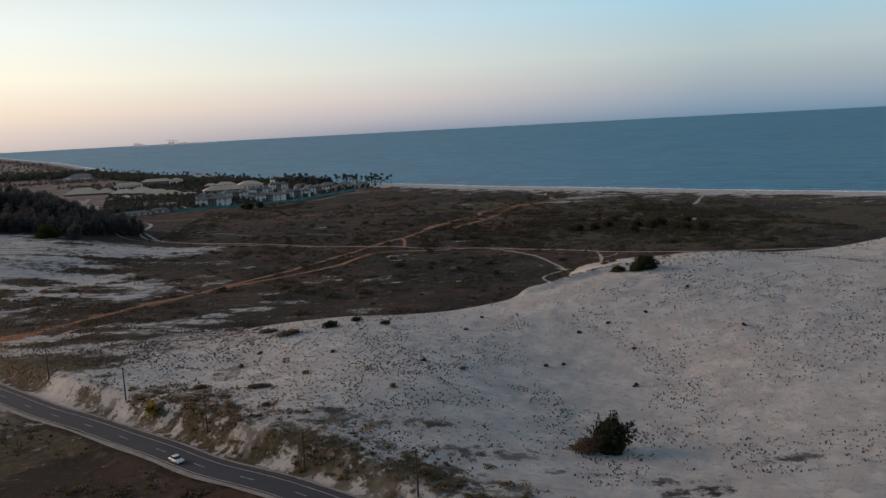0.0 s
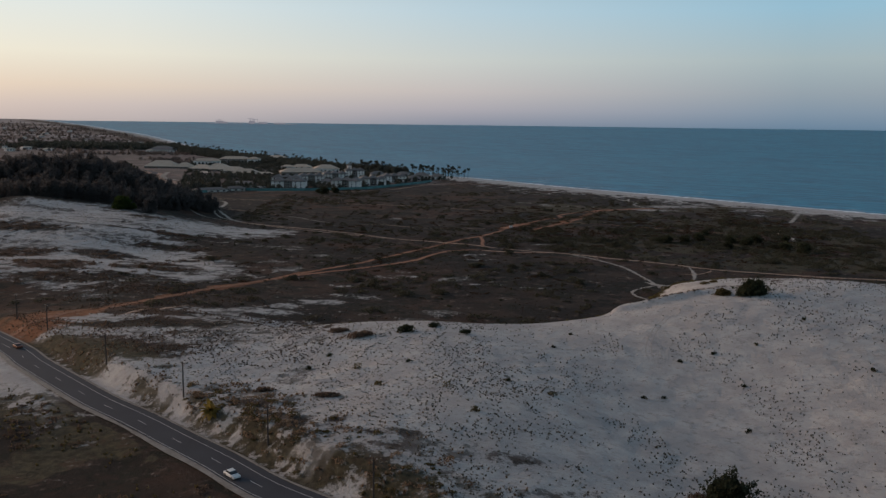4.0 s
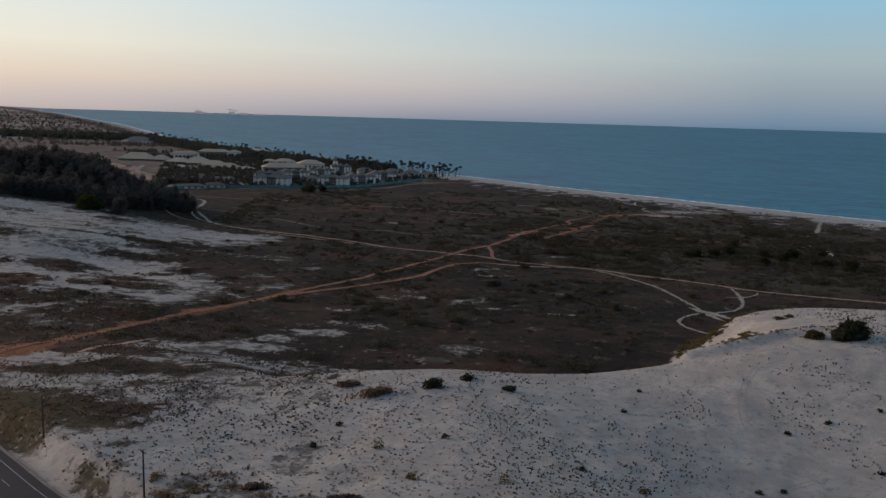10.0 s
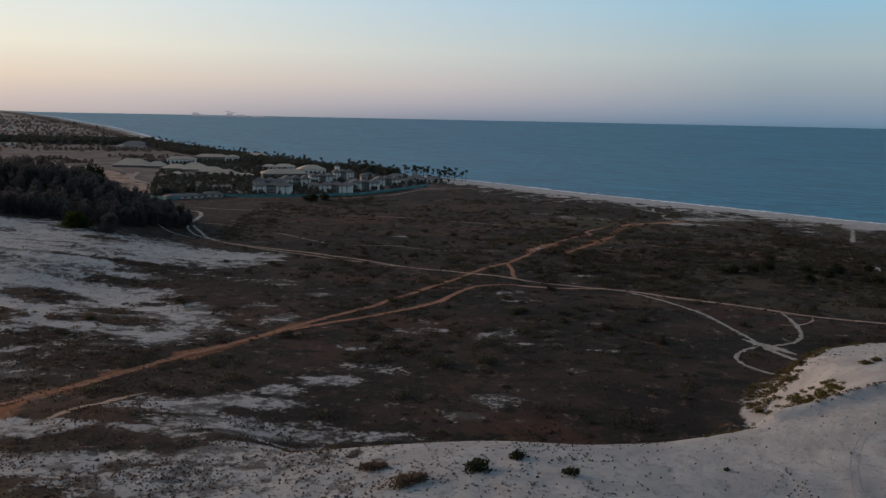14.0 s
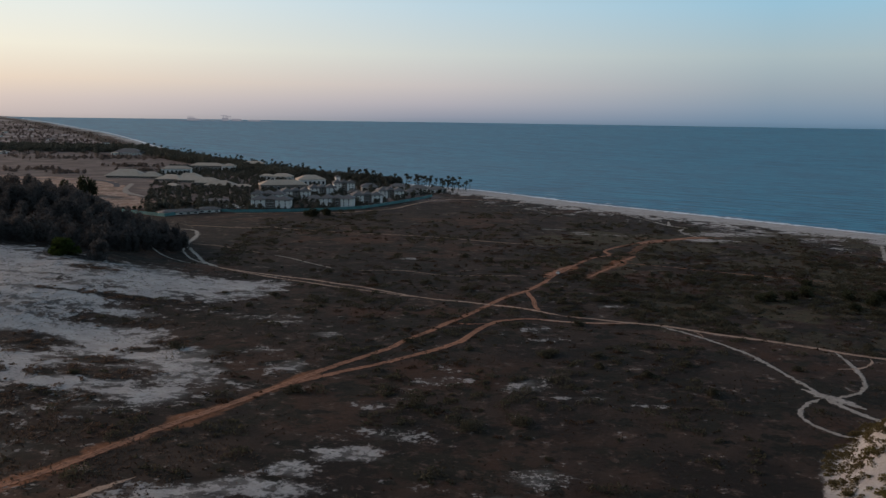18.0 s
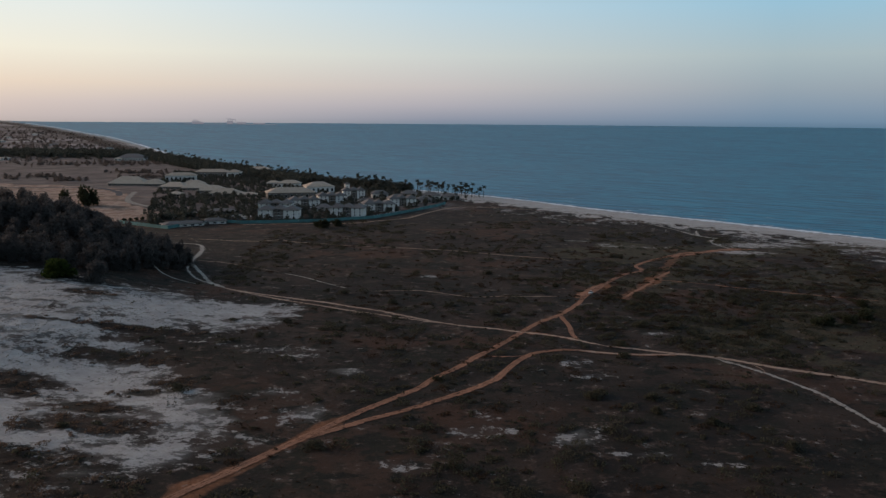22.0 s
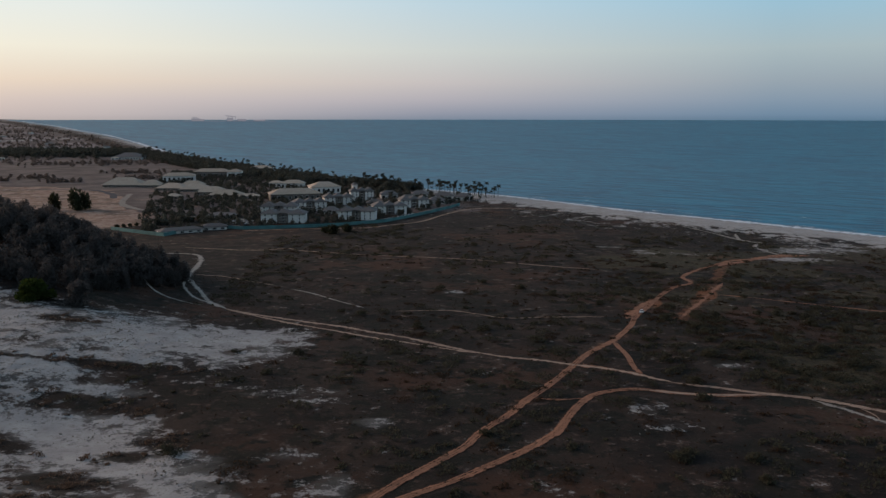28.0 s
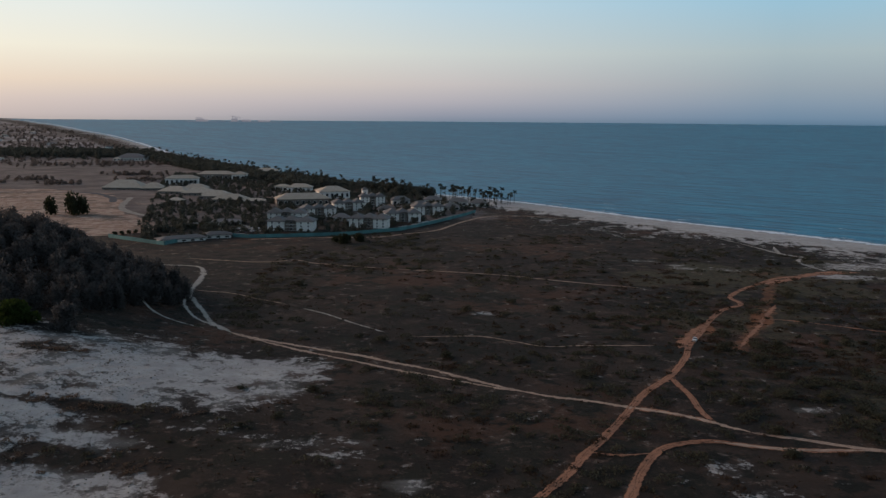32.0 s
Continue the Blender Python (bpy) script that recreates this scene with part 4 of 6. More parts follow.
def plant(name, x, y, turn, radius, tall, leaves, leaf, material, label, category, group="", lumps=14, base=0.1, seed=0, spiky=0.0, squash=1.0):
    """A bush or tree with a forked trunk and a crown of many small leaves."""
    rng = np.random.RandomState(seed + 100)
    ob = root(name, x, y, ground_at(x, y) - 0.05, turn, label, category, group)
    part("trunk", limbs(rng, tall, radius * 0.8, 6, max(0.06, tall * 0.03)), M_TRUNK, ob)
    c, r = crown_lumps(rng, radius, tall, base * tall, lumps)
    v, f = leaf_cloud(rng, c, r, leaves, leaf)
    if spiky:
        a, e = rng.uniform(0, math.tau, 60), rng.uniform(0.3, 1.4, 60)
        tips = np.stack([np.cos(a) * np.cos(e) * radius * 1.25, np.sin(a) * np.cos(e) * radius * 1.25, np.sin(e) * tall * 1.15 + 0.1], 1) * rng.uniform(0.7, 1.12, 60)[:, None]
        for t in tips:
            k = rng.uniform(0.45, 1.0, 26)[:, None]
            v2, f2 = leaf_cloud(rng, t * k, np.full(26, leaf * 0.8), 40, leaf * 0.8)
            v, f = np.vstack([v, v2]), np.vstack([f, f2 + len(v)])
    v[:, 1] *= squash
    v[:, 2] = np.maximum(v[:, 2], 0.02)
    part("crown", mesh_of("crown", v, f, material), material, ob)
    return ob


# Bushes that stand out on the dunes.
plant("dune_bush", 138, 329, 20, 6.4, 5.2, 6500, 0.55, M_LEAF, "large dark wind-combed bush on the crest of the dune", "bush", seed=1, lumps=18, base=0.02, spiky=1.0, squash=0.75)
plant("dune_bush", 128, 331, 0, 3.6, 2.2, 900, 0.5, M_OLIVE, "low olive shrub beside a large dark bush", "bush", seed=2, base=0.0)
plant("dune_bush", 87.5, 188, 40, 5.0, 7.6, 4200, 0.6, M_LEAF, "tall dark green bush alone in the sand hollow", "bush", seed=3, lumps=16, base=0.03, spiky=1.0)
plant("dune_bush", 81.5, 187.5, 0, 5.6, 2.6, 2200, 0.42, M_TWIG, "low brown half-dead shrub beside a tall bush", "bush", seed=4, base=0.0, lumps=16)
plant("dune_bush", 17, 294.5, 0, 3.4, 1.9, 900, 0.45, M_LEAF, "dark olive bush on the rim of the dune", "bush", seed=5, base=0.0)
plant("dune_bush", 26, 301, 0, 2.6, 1.5, 500, 0.4, M_LEAF, "low dark bush on the rim of the dune", "bush", seed=6, base=0.0)
plant("dune_bush", 36, 293, 0, 2.4, 1.2, 420, 0.4, M_LEAF, "low dark cushion of shrub in the sand", "bush", seed=7, base=0.0)
plant("dune_bush", 3, 289, 30, 6.4, 1.3, 1500, 0.45, M_TWIG, "wide grey-brown dry thicket on the dune", "bush", seed=8, base=0.0, lumps=22, squash=0.6)
plant("dune_bush", -5, 297, 10, 5.0, 0.9, 900, 0.4, M_TWIG, "flat grey-brown dry thicket on the dune", "bush", seed=9, base=0.0, lumps=18, squash=0.6)
plant("dune_bush", -16, 237, 25, 3.4, 1.0, 700, 0.4, M_TWIG, "dark brown withered mat of shrub on the sand", "bush", seed=11, base=0.0, squash=0.6)
plant("dune_bush", 1, 231, 15, 4.6, 0.9, 800, 0.4, M_TWIG, "brown withered strip of shrub on the sand", "bush", seed=12, base=0.0, squash=0.35)
for k, (x, y, r) in enumerate(((6, 257, 1.9), (13, 241, 1.7), (31, 240, 1.8), (58, 242, 1.6), (47, 249, 1.0), (63, 285, 0.9), (111, 281, 1.1), (100, 278, 1.2), (114, 261, 1.0), (-8, 260, 1.6), (-4, 271, 1.2), (38, 221, 1.5),
                               (90, 253, 1.2), (106, 232, 1.3), (84, 251, 1.0), (145, 300, 1.1), (125, 285, 1.0), (150, 262, 1.3), (70, 300, 1.0), (20, 262, 1.2))):
    green = k in (0, 1, 2, 3, 11)
    plant("sand_shrub", x, y, 40 * k, r, r * 0.75, 160, 0.28, M_OLIVE if green else M_LEAF, "small sparse green shrub growing in bare sand" if green else "small dark shrub growing in bare sand", "shrub", "shrubs on the dune", seed=20 + k, base=0.0, lumps=7)
TONGUE_GREEN = [(99, 358, 2.6), (105, 352, 3.0), (110, 349, 3.4), (114, 352, 3.0), (109, 355, 3.2), (117, 349, 2.4), (112, 345, 2.6), (121, 384, 3.2), (114, 377, 3.2), (128, 394, 3.0), (132, 366, 2.8), (136, 368, 2.4)]
for k, (x, y, r) in enumerate(TONGUE_GREEN):
    plant("creeping_shrub", x, y, 30 * k, r, 0.9, 420, 0.32, M_YELLOW if k in (1, 3, 5, 8) else M_OLIVE, "creeping yellow-green shrub on the lee slope of the dune", "shrub", "creeping shrubs on the dune tongue", seed=50 + k, base=0.0, lumps=14)
plant("green_thicket", -209, 641, 0, 9.0, 9.0, 5200, 0.8, M_GREEN, "rounded fresh green thicket at the edge of the wood", "bush", seed=60, lumps=26, base=0.0)
plant("dark_thicket", -189, 640, 30, 7.5, 10.5, 3600, 0.8, M_PINE, "dark thicket beside a fresh green one", "bush", seed=61, lumps=20, base=0.0)

# Scattered bushes on the plain.
PLAIN_BUSHES = [(-7, 428, 5.5, 3.6), (44, 490, 5, 2.2), (62, 488, 4.5, 2.0), (60, 473, 4, 1.8), (94, 476, 4.5, 2.2), (76, 462, 3.6, 2.2), (9, 407, 7, 2.4), (93, 441, 4.5, 2.6), (25, 412, 6, 2.2), (-12, 507, 2.4, 2.2),
                (55, 687, 3.2, 2.2), (-26, 722, 5, 3.2), (-64, 665, 6, 2.4), (-36, 640, 4, 2.4), (15, 615, 6, 2.4), (42, 488, 5, 2.2), (130, 601, 5, 2.6), (90, 639, 6, 2.8), (63, 586, 4, 3.0), (66, 557, 5, 2.4)]
for k, (x, y, r, h) in enumerate(PLAIN_BUSHES):
    plant("plain_bush", x, y, 35 * k, r, h, 520, 0.5, M_MAT, "low spreading dark green bush on the dry plain", "bush", "bushes on the plain", seed=70 + k, base=0.0, lumps=14, squash=0.8)
base_bush = plant("plain_bush", 120, 620, 0, 4.2, 2.6, 480, 0.5, M_MAT, "low dark green bush on the dry plain", "bush", "bushes on the plain", seed=95, base=0.0, lumps=14)
rng = np.random.RandomState(5)
placed = 0
while placed < 120:
    x, y = rng.uniform(-130, 300), rng.uniform(340, 960)
    thick = 0.15 + 0.85 * (x > 60 + 0.1 * (y - 560)) * (560 < y < 720)
    if rng.rand() > thick or side(CREST, np.array([x]), np.array([y]))[0] > -25 or np.abs(side(MAIN_TRACK, np.array([x]), np.array([y])))[0] < 8 or np.abs(side(CROSS_UPPER + CROSS_EAST[1:], np.array([x]), np.array([y])))[0] < 6:
        continue
    if side(SHORE, np.array([x]), np.array([y]))[0] < 170:
        continue
    s = rng.uniform(0.4, 1.2)
    b = copy_thing(base_bush, pose(x, y, ground_at(x, y) - 0.05, 0, 0, rng.uniform(0, 360)))
    b.scale = (s * rng.uniform(0.8, 1.4), s * rng.uniform(0.8, 1.3), s * rng.uniform(0.6, 1.0))
    placed += 1
tree = plant("beach_tree", 172, 598, 0, 4.4, 4.8, 1100, 0.6, M_LEAF, "dark bushy tree standing in the scrub", "tree", "trees in the scrub", seed=97, lumps=14, base=0.15)
for x, y, s in ((196, 610, 1.2), (215, 603, 1.1), (222, 590, 1.2), (166, 596, 0.8), (184, 600, 1.0), (208, 638, 0.9), (232, 602, 1.2), (240, 572, 1.1), (-113, 950, 1.5), (-103, 962, 1.3), (-120, 955, 1.0), (247, 560, 1.3), (205, 575, 0.9), (255, 612, 0.9)):
    b = copy_thing(tree, pose(x, y, ground_at(x, y) - 0.05, 0, 0, rng.uniform(0, 360)))
    b.scale = (s, s, s)


def scatter(name, count, box_xy, keep, radius, tall, blades, material, label, category, seed):
    """Tufts past counting, thrown over an area where keep() allows them."""
    rng = np.random.RandomState(seed)
    x, y = rng.uniform(box_xy[0], box_xy[1], count * 4), rng.uniform(box_xy[2], box_xy[3], count * 4)
    good = np.nonzero(rng.rand(len(x)) < keep(x, y))[0][:count]
    x, y = x[good], y[good]
    size = rng.uniform(0.5, 1.0, len(x)) ** 2
    v, f = tuft_field(rng, x, y, height(x, y), radius * (0.45 + size), tall * (0.4 + size), blades)
    return tagged(new(name, mesh_of(name, v, f, material)), label, category, kind="stuff")


def on_dune(x, y):
    rim, lane = side(CREST, x, y), side(ROAD, x, y)
    bare = np.hypot((x - 96) / 16, (y - 246) / 34) < 1
    bare |= np.hypot((x - 114) / 20, (y - 355) / 20) < 1
    bare |= np.hypot((x - 92) / 7, (y - 290) / 22) < 1
    n = grains(x + 70, y, 16, 3)
    dense = step_up(0.44, 0.62, n) + 0.10 + 0.5 * (x < 30)
    return (rim > 6) * (lane < -12) * (~bare) * dense * np.where(x > 120, 0.55, 1.0)


def on_bank(x, y):
    lane = side(ROAD, x, y)
    return ((lane < -8) & (lane > -34)) * step_up(0.42, 0.6, grains(x + 500, y, 12, 4)) * (side(CREST, x, y) > 0)


def on_plain(x, y):
    out = -side(CREST, x, y)
    away = np.abs(side(MAIN_TRACK, x, y)) > 4.5
    s = masks(x, y)[0]
    return (out > 14) * away * (s < 0.35) * (side(SHORE, x, y) > 90) * (0.25 + 0.75 * step_up(0.4, 0.6, grains(x, y, 25, 3)))


def on_west(x, y):
    return (within(WEST_POLY, x, y) > 2) * step_up(0.45, 0.62, grains(x + 70, y, 14, 3)) * (side(ROAD, x, y) < -14)


def by_road(x, y):
    lane = side(ROAD, x, y)
    return (lane > 9) * (lane < 130) * step_up(0.35, 0.6, grains(x, y, 18, 3))


def behind_beach(x, y):
    d = side(SHORE, x, y)
    return (d > 62) * (d < 170) * step_up(0.46, 0.62, grains(x, y, 26, 3))


scatter("dune_tufts", 9500, (25, 330, 165, 405), on_dune, 0.30, 0.38, 8, M_TUFT, "small dark tufts dotted over white sand", "tufts", 1)
scatter("dune_lumps", 3800, (-60, 60, 175, 330), on_dune, 0.42, 0.22, 8, M_LUMP, "low sandy tufts and lumps on the dune", "tufts", 9)
scatter("bank_weeds", 3600, (-140, 120, 90, 320), on_bank, 0.42, 0.6, 9, M_STRAW, "dry brownish weeds on the sandy road bank", "weeds", 2)
scatter("plain_scrub", 7000, (-260, 330, 330, 760), on_plain, 0.45, 0.35, 7, M_SCRUB, "low dry brown scrub covering the plain", "scrub", 3)
scatter("west_tufts", 2600, (-320, -60, 370, 660), on_west, 0.4, 0.35, 7, M_LUMP, "small dark tufts on pale sand", "tufts", 5)
scatter("roadside_grass", 7000, (-220, 160, 60, 420), by_road, 0.55, 0.6, 8, M_OLIVE, "dry yellowish grass beside the road", "grass", 6)
scatter("beach_creeper", 3000, (-60, 520, 640, 1320), behind_beach, 1.4, 0.5, 8, M_TUFT, "low creeping plants behind the beach", "creepers", 7)
scatter("streak_scrub", 3500, (-130, 0, 262, 400), lambda x, y: (side(ROAD, x, y) < -14) * (side(CREST, x, y) < 70) * step_up(0.42, 0.56, grains(x, y, 13, 3)) * (x < -8 - 0.5 * (y - 300)), 0.4, 0.4, 8, M_TWIG, "dry brown scrub between streaks of sand", "scrub", 8)


def thickets(name, x, y, radius, tall, leaves, leaf, material, label, category, seed):
    """Low mounded shrubs past counting: each a ragged dome of small leaves that follows the ground."""
    rng = np.random.RandomState(seed)
    i = np.repeat(np.arange(len(x)), np.maximum(14, leaves * np.minimum(radius / radius.mean(), 3.0)).astype(int))
    n = len(i)
    a, turn, phase = rng.uniform(0, math.tau, n), rng.uniform(0, math.tau, len(x)), rng.uniform(0, math.tau, len(x))
    out = np.sqrt(rng.uniform(0, 1, n)) * (1 + 0.25 * np.sin(3 * a + phase[i]) + 0.2 * np.sin(5 * a - 2 * phase[i]))
    u, v = np.cos(a) * out * radius[i] * 1.25, np.sin(a) * out * radius[i] * 0.8
    px, py = x[i] + u * np.cos(turn[i]) - v * np.sin(turn[i]), y[i] + u * np.sin(turn[i]) + v * np.cos(turn[i])
    pz = height(x, y)[i] + tall[i] * np.clip(1 - 0.75 * out * out, 0.05, 1) * rng.uniform(0.15, 1.0, n)
    spot = np.stack([px, py, pz], 1)
    d = rng.normal(size=(n, 3)) + (0, 0, 0.5)
    d /= np.linalg.norm(d, axis=1)[:, None]
    w = np.cross(d, rng.normal(size=(n, 3)))
    w /= np.linalg.norm(w, axis=1)[:, None]
    s = (leaf * rng.uniform(0.6, 1.4, n))[:, None]
    verts = np.stack([spot - 0.4 * w * s, spot + d * s - 0.2 * w * s, spot + d * s * 1.1 + 0.25 * w * s, spot + 0.4 * w * s], 1).reshape(-1, 3)
    return tagged(new(name, mesh_of(name, verts, np.arange(4 * n).reshape(-1, 4), material)), label, category, kind="stuff")


def sown(count, box_xy, keep, small, large, seed, power=2.2):
    """Random places where keep() allows them, with a radius for each."""
    rng = np.random.RandomState(seed)
    x, y = rng.uniform(box_xy[0], box_xy[1], count * 6), rng.uniform(box_xy[2], box_xy[3], count * 6)
    good = np.nonzero(rng.rand(len(x)) < keep(x, y))[0][:count]
    return x[good], y[good], small + (large - small) * rng.rand(len(good)) ** power


def shrubby(x, y):
    clear = np.minimum.reduce([np.abs(side(t, x, y)) for t in (MAIN_TRACK, LOW_ARC, CROSS_UPPER + CROSS_EAST[1:], WHITE_PATH, RED_SCAR, [(114, 712), (182, 677), (230, 655)], [(49, 566), (49, 592), (48, 616)])])
    green = step_up(45, 110, x) * step_up(470, 540, y) * step_up(800, 690, y)
    patch = step_up(0.47, 0.58, grains(x + 31, y, 44, 4)) + 0.12
    return (clear > 4) * (side(CREST, x, y) < -20) * (side(SHORE, x, y) > 120) * (side(ROAD, x, y) < -30) * (masks(x, y)[0] < 0.3) * patch * (0.28 + 0.5 * green)


x, y, r = sown(3000, (-150, 340, 335, 1010), shrubby, 0.7, 4.6, 101, 1.9)
thickets("plain_thickets", x, y, r, r * np.random.RandomState(1).uniform(0.28, 0.55, len(x)), 60, 0.5, M_MAT, "low dark olive shrubs crowding over the dry plain", "shrubs", 102)
x, y, r = sown(1500, (-150, 300, 335, 900), lambda x, y: shrubby(x, y - 60) * (side(CREST, x, y) < -14) * (masks(x, y)[0] < 0.4), 0.6, 3.4, 103)
thickets("plain_heath", x, y, r, r * 0.3, 44, 0.42, M_SCRUB, "low brown heath in patches on the plain", "scrub", 104)


def lee_green(x, y):
    rim = side(CREST, x, y)
    return (rim > -9) * (rim < 6.5) * step_up(97, 102, x) * step_up(165, 150, x) * step_up(350, 356, y) * (0.5 + 0.5 * step_up(0.4, 0.55, grains(x, y, 6, 3)))


x, y, r = sown(330, (92, 170, 345, 425), lee_green, 0.7, 2.0, 111, 1.5)
thickets("lee_creepers", x, y, r, r * 0.42, 80, 0.28, M_OLIVE, "yellowish green creepers along the lee rim of the dune", "creepers", 112)
x, y, r = sown(110, (98, 126, 338, 364), lambda x, y: step_up(1.1, 0.6, np.hypot((x - 112) / 8, (y - 355) / 8)), 0.4, 1.4, 113, 1.5)
thickets("lee_clump", x, y, r, r * 0.5, 70, 0.26, M_YELLOW, "loose clump of yellow-green shrubs on the lit lee slope", "shrubs", 114)
ridge_line = curve(TONGUE_RIDGE, 0.8)[14:]
rng = np.random.RandomState(115)
thickets("ridge_tufts", ridge_line[:, 0] + rng.normal(0, 0.5, len(ridge_line)), ridge_line[:, 1] + rng.normal(0, 0.5, len(ridge_line)), rng.uniform(0.25, 0.7, len(ridge_line)), rng.uniform(0.15, 0.4, len(ridge_line)), 30, 0.2, M_TWIG, "thin line of brown tufts along a sand ridge", "tufts", 116)


x, y, r = sown(260, (-30, 96, 300, 340), lambda x, y: step_up(-3, 0, side(CREST, x, y)) * step_up(9, 3, side(CREST, x, y)) * step_up(0.42, 0.58, grains(x, y, 14, 3)), 0.3, 1.3, 121)
thickets("rim_tufts", x, y, r, r * 0.35, 40, 0.24, M_OLIVE, "olive-brown tufts fringing the rim of the dune", "tufts", 122)


def bank_side(x, y):
    lane = side(ROAD, x, y)
    return (lane < -8.5) * (lane > -32) * step_up(-40, -28, x) * (0.25 + 0.75 * step_up(0.44, 0.56, grains(x + 500, y, 12, 4))) * step_up(-34, -14, lane)


x, y, r = sown(400, (-45, 110, 95, 250), bank_side, 0.35, 1.8, 105)
thickets("bank_thickets", x, y, r, r * 0.38, 60, 0.28, M_OLIVE, "olive and straw-coloured shrubs on the road bank", "shrubs", 106)
x, y, r = sown(420, (-45, 130, 95, 250), bank_side, 0.5, 2.4, 107)
thickets("bank_heath", x, y, r, r * 0.3, 60, 0.28, M_STRAW, "withered brown brush on the road bank", "brush", 108)
x, y, r = sown(500, (-330, -60, 370, 660), lambda x, y: (within(WEST_POLY, x, y) > -8) * step_up(-0.7, 0.3, blob(x, y, WEST_BROWN)) * (side(ROAD, x, y) < -14) * (np.abs(side(MAIN_TRACK, x, y)) > 7), 0.6, 3.0, 109)
thickets("west_heath", x, y, r, r * 0.3, 60, 0.36, M_TWIG, "withered brown brush in hollows of the pale dune", "brush", 110)


x, y, r = sown(1100, (-200, 150, 60, 400), lambda x, y: by_road(x, y) * (side(ROAD, x, y) < 110), 0.5, 2.6, 117)
thickets("roadside_heath", x, y, r, r * 0.22, 46, 0.32, M_TWIG, "low brown heath beside the road", "scrub", 118)
x, y, r = sown(700, (-200, 150, 60, 400), lambda x, y: by_road(x + 40, y) * (side(ROAD, x, y) > 8), 0.4, 1.9, 119)
thickets("roadside_weeds", x, y, r, r * 0.25, 46, 0.28, M_OLIVE, "olive weeds beside the road", "weeds", 120)


# ---- woods, palms ----
def crown_mesh(seed, radius, tall, leaves, leaf, material, base=0.2, lumps=14):
    rng = np.random.RandomState(seed)
    c, r = crown_lumps(rng, radius, tall, base * tall, lumps)
    v, f = leaf_cloud(rng, c, r, leaves, leaf)
    return v, f


def wood(name, spots, kinds, material, label, category, seed):
    """Many far trees as one mass of foliage."""
    rng = np.random.RandomState(seed)
    all_v, all_f, n = [], [], 0
    for x, y, s in spots:
        v, f = kinds[rng.randint(len(kinds))]
        a = rng.uniform(0, math.tau)
        c, d = math.cos(a) * s, math.sin(a) * s
        w = np.stack([v[:, 0] * c - v[:, 1] * d + x, v[:, 0] * d + v[:, 1] * c + y, v[:, 2] * s * rng.uniform(0.8, 1.15)], 1)
        all_v.append(w)
        all_f.append(f + n)
        n += len(v)
    v, f = np.vstack(all_v), np.vstack(all_f)
    xs = np.array([q[0] for q in spots])
    ys = np.array([q[1] for q in spots])
    v[:, 2] += np.concatenate([np.full(len(k), z) for k, z in zip(all_v, height(xs, ys))])
    return tagged(new(name, mesh_of(name, v, f, material)), label, category, kind="stuff")


PINE_KINDS = [crown_mesh(200 + k, 4.6, 12.5, 560, 0.85, M_PINE, 0.04, 18) for k in range(4)]
TREE_KINDS = [crown_mesh(210 + k, 4.2, 6.6, 190, 1.1, M_LEAF, 0.1, 12) for k in range(4)]


def in_wood(x, y):
    """Inside the casuarina wood on the western dune."""
    return within([(-176, 752), (-167, 735), (-170, 716), (-184, 700), (-196, 668), (-214, 660), (-250, 664), (-290, 656), (-330, 620), (-420, 600), (-520, 640), (-520, 800), (-400, 830), (-300, 830), (-240, 800), (-200, 775)], x, y)


pines = []
for k in range(3):
    p_ob = root("casuarina", -175, 730, ground_at(-175, 730), 0, "dark slender casuarina on the slope of the dune", "tree", "casuarinas of the wood")
    trunk = tube([(0, 0, -0.5), (0.2, 0.1, 5), (0.1, 0.3, 12)], [0.22, 0.16, 0.05], 6)
    part("trunk", trunk, M_TRUNK, p_ob)
    v, f = crown_mesh(230 + k, 4.2, 12.5 + k, 900, 0.8, M_PINE, 0.02, 20)
    part("crown", mesh_of("crown", v, f, M_PINE), M_PINE, p_ob)
    pines.append(p_ob)
rng = np.random.RandomState(8)
edge, deep = [], []
while len(edge) < 150 or len(deep) < 1250:
    x, y = rng.uniform(-520, -165), rng.uniform(600, 832)
    d = in_wood(np.array([x]), np.array([y]))[0]
    if d > 7 and len(deep) < 1250:
        deep.append((x, y, rng.uniform(0.8, 1.15)))
    elif 0.5 < d <= 12 and x > -420 and len(edge) < 150:
        edge.append((x, y))
for k, (x, y) in enumerate(edge):
    s = rng.uniform(0.55, 1.05)
    src = pines[k % 3]
    ob = src if k < 3 else copy_thing(src, Matrix())
    ob.matrix_basis = pose(x, y, ground_at(x, y) - 0.2, 0, 0, rng.uniform(0, 360))
    ob.scale = (s, s, s * rng.uniform(0.85, 1.1))
wood("casuarina_wood", deep, PINE_KINDS, M_PINE, "dense dark casuarina wood on the dune", "wood", 9)


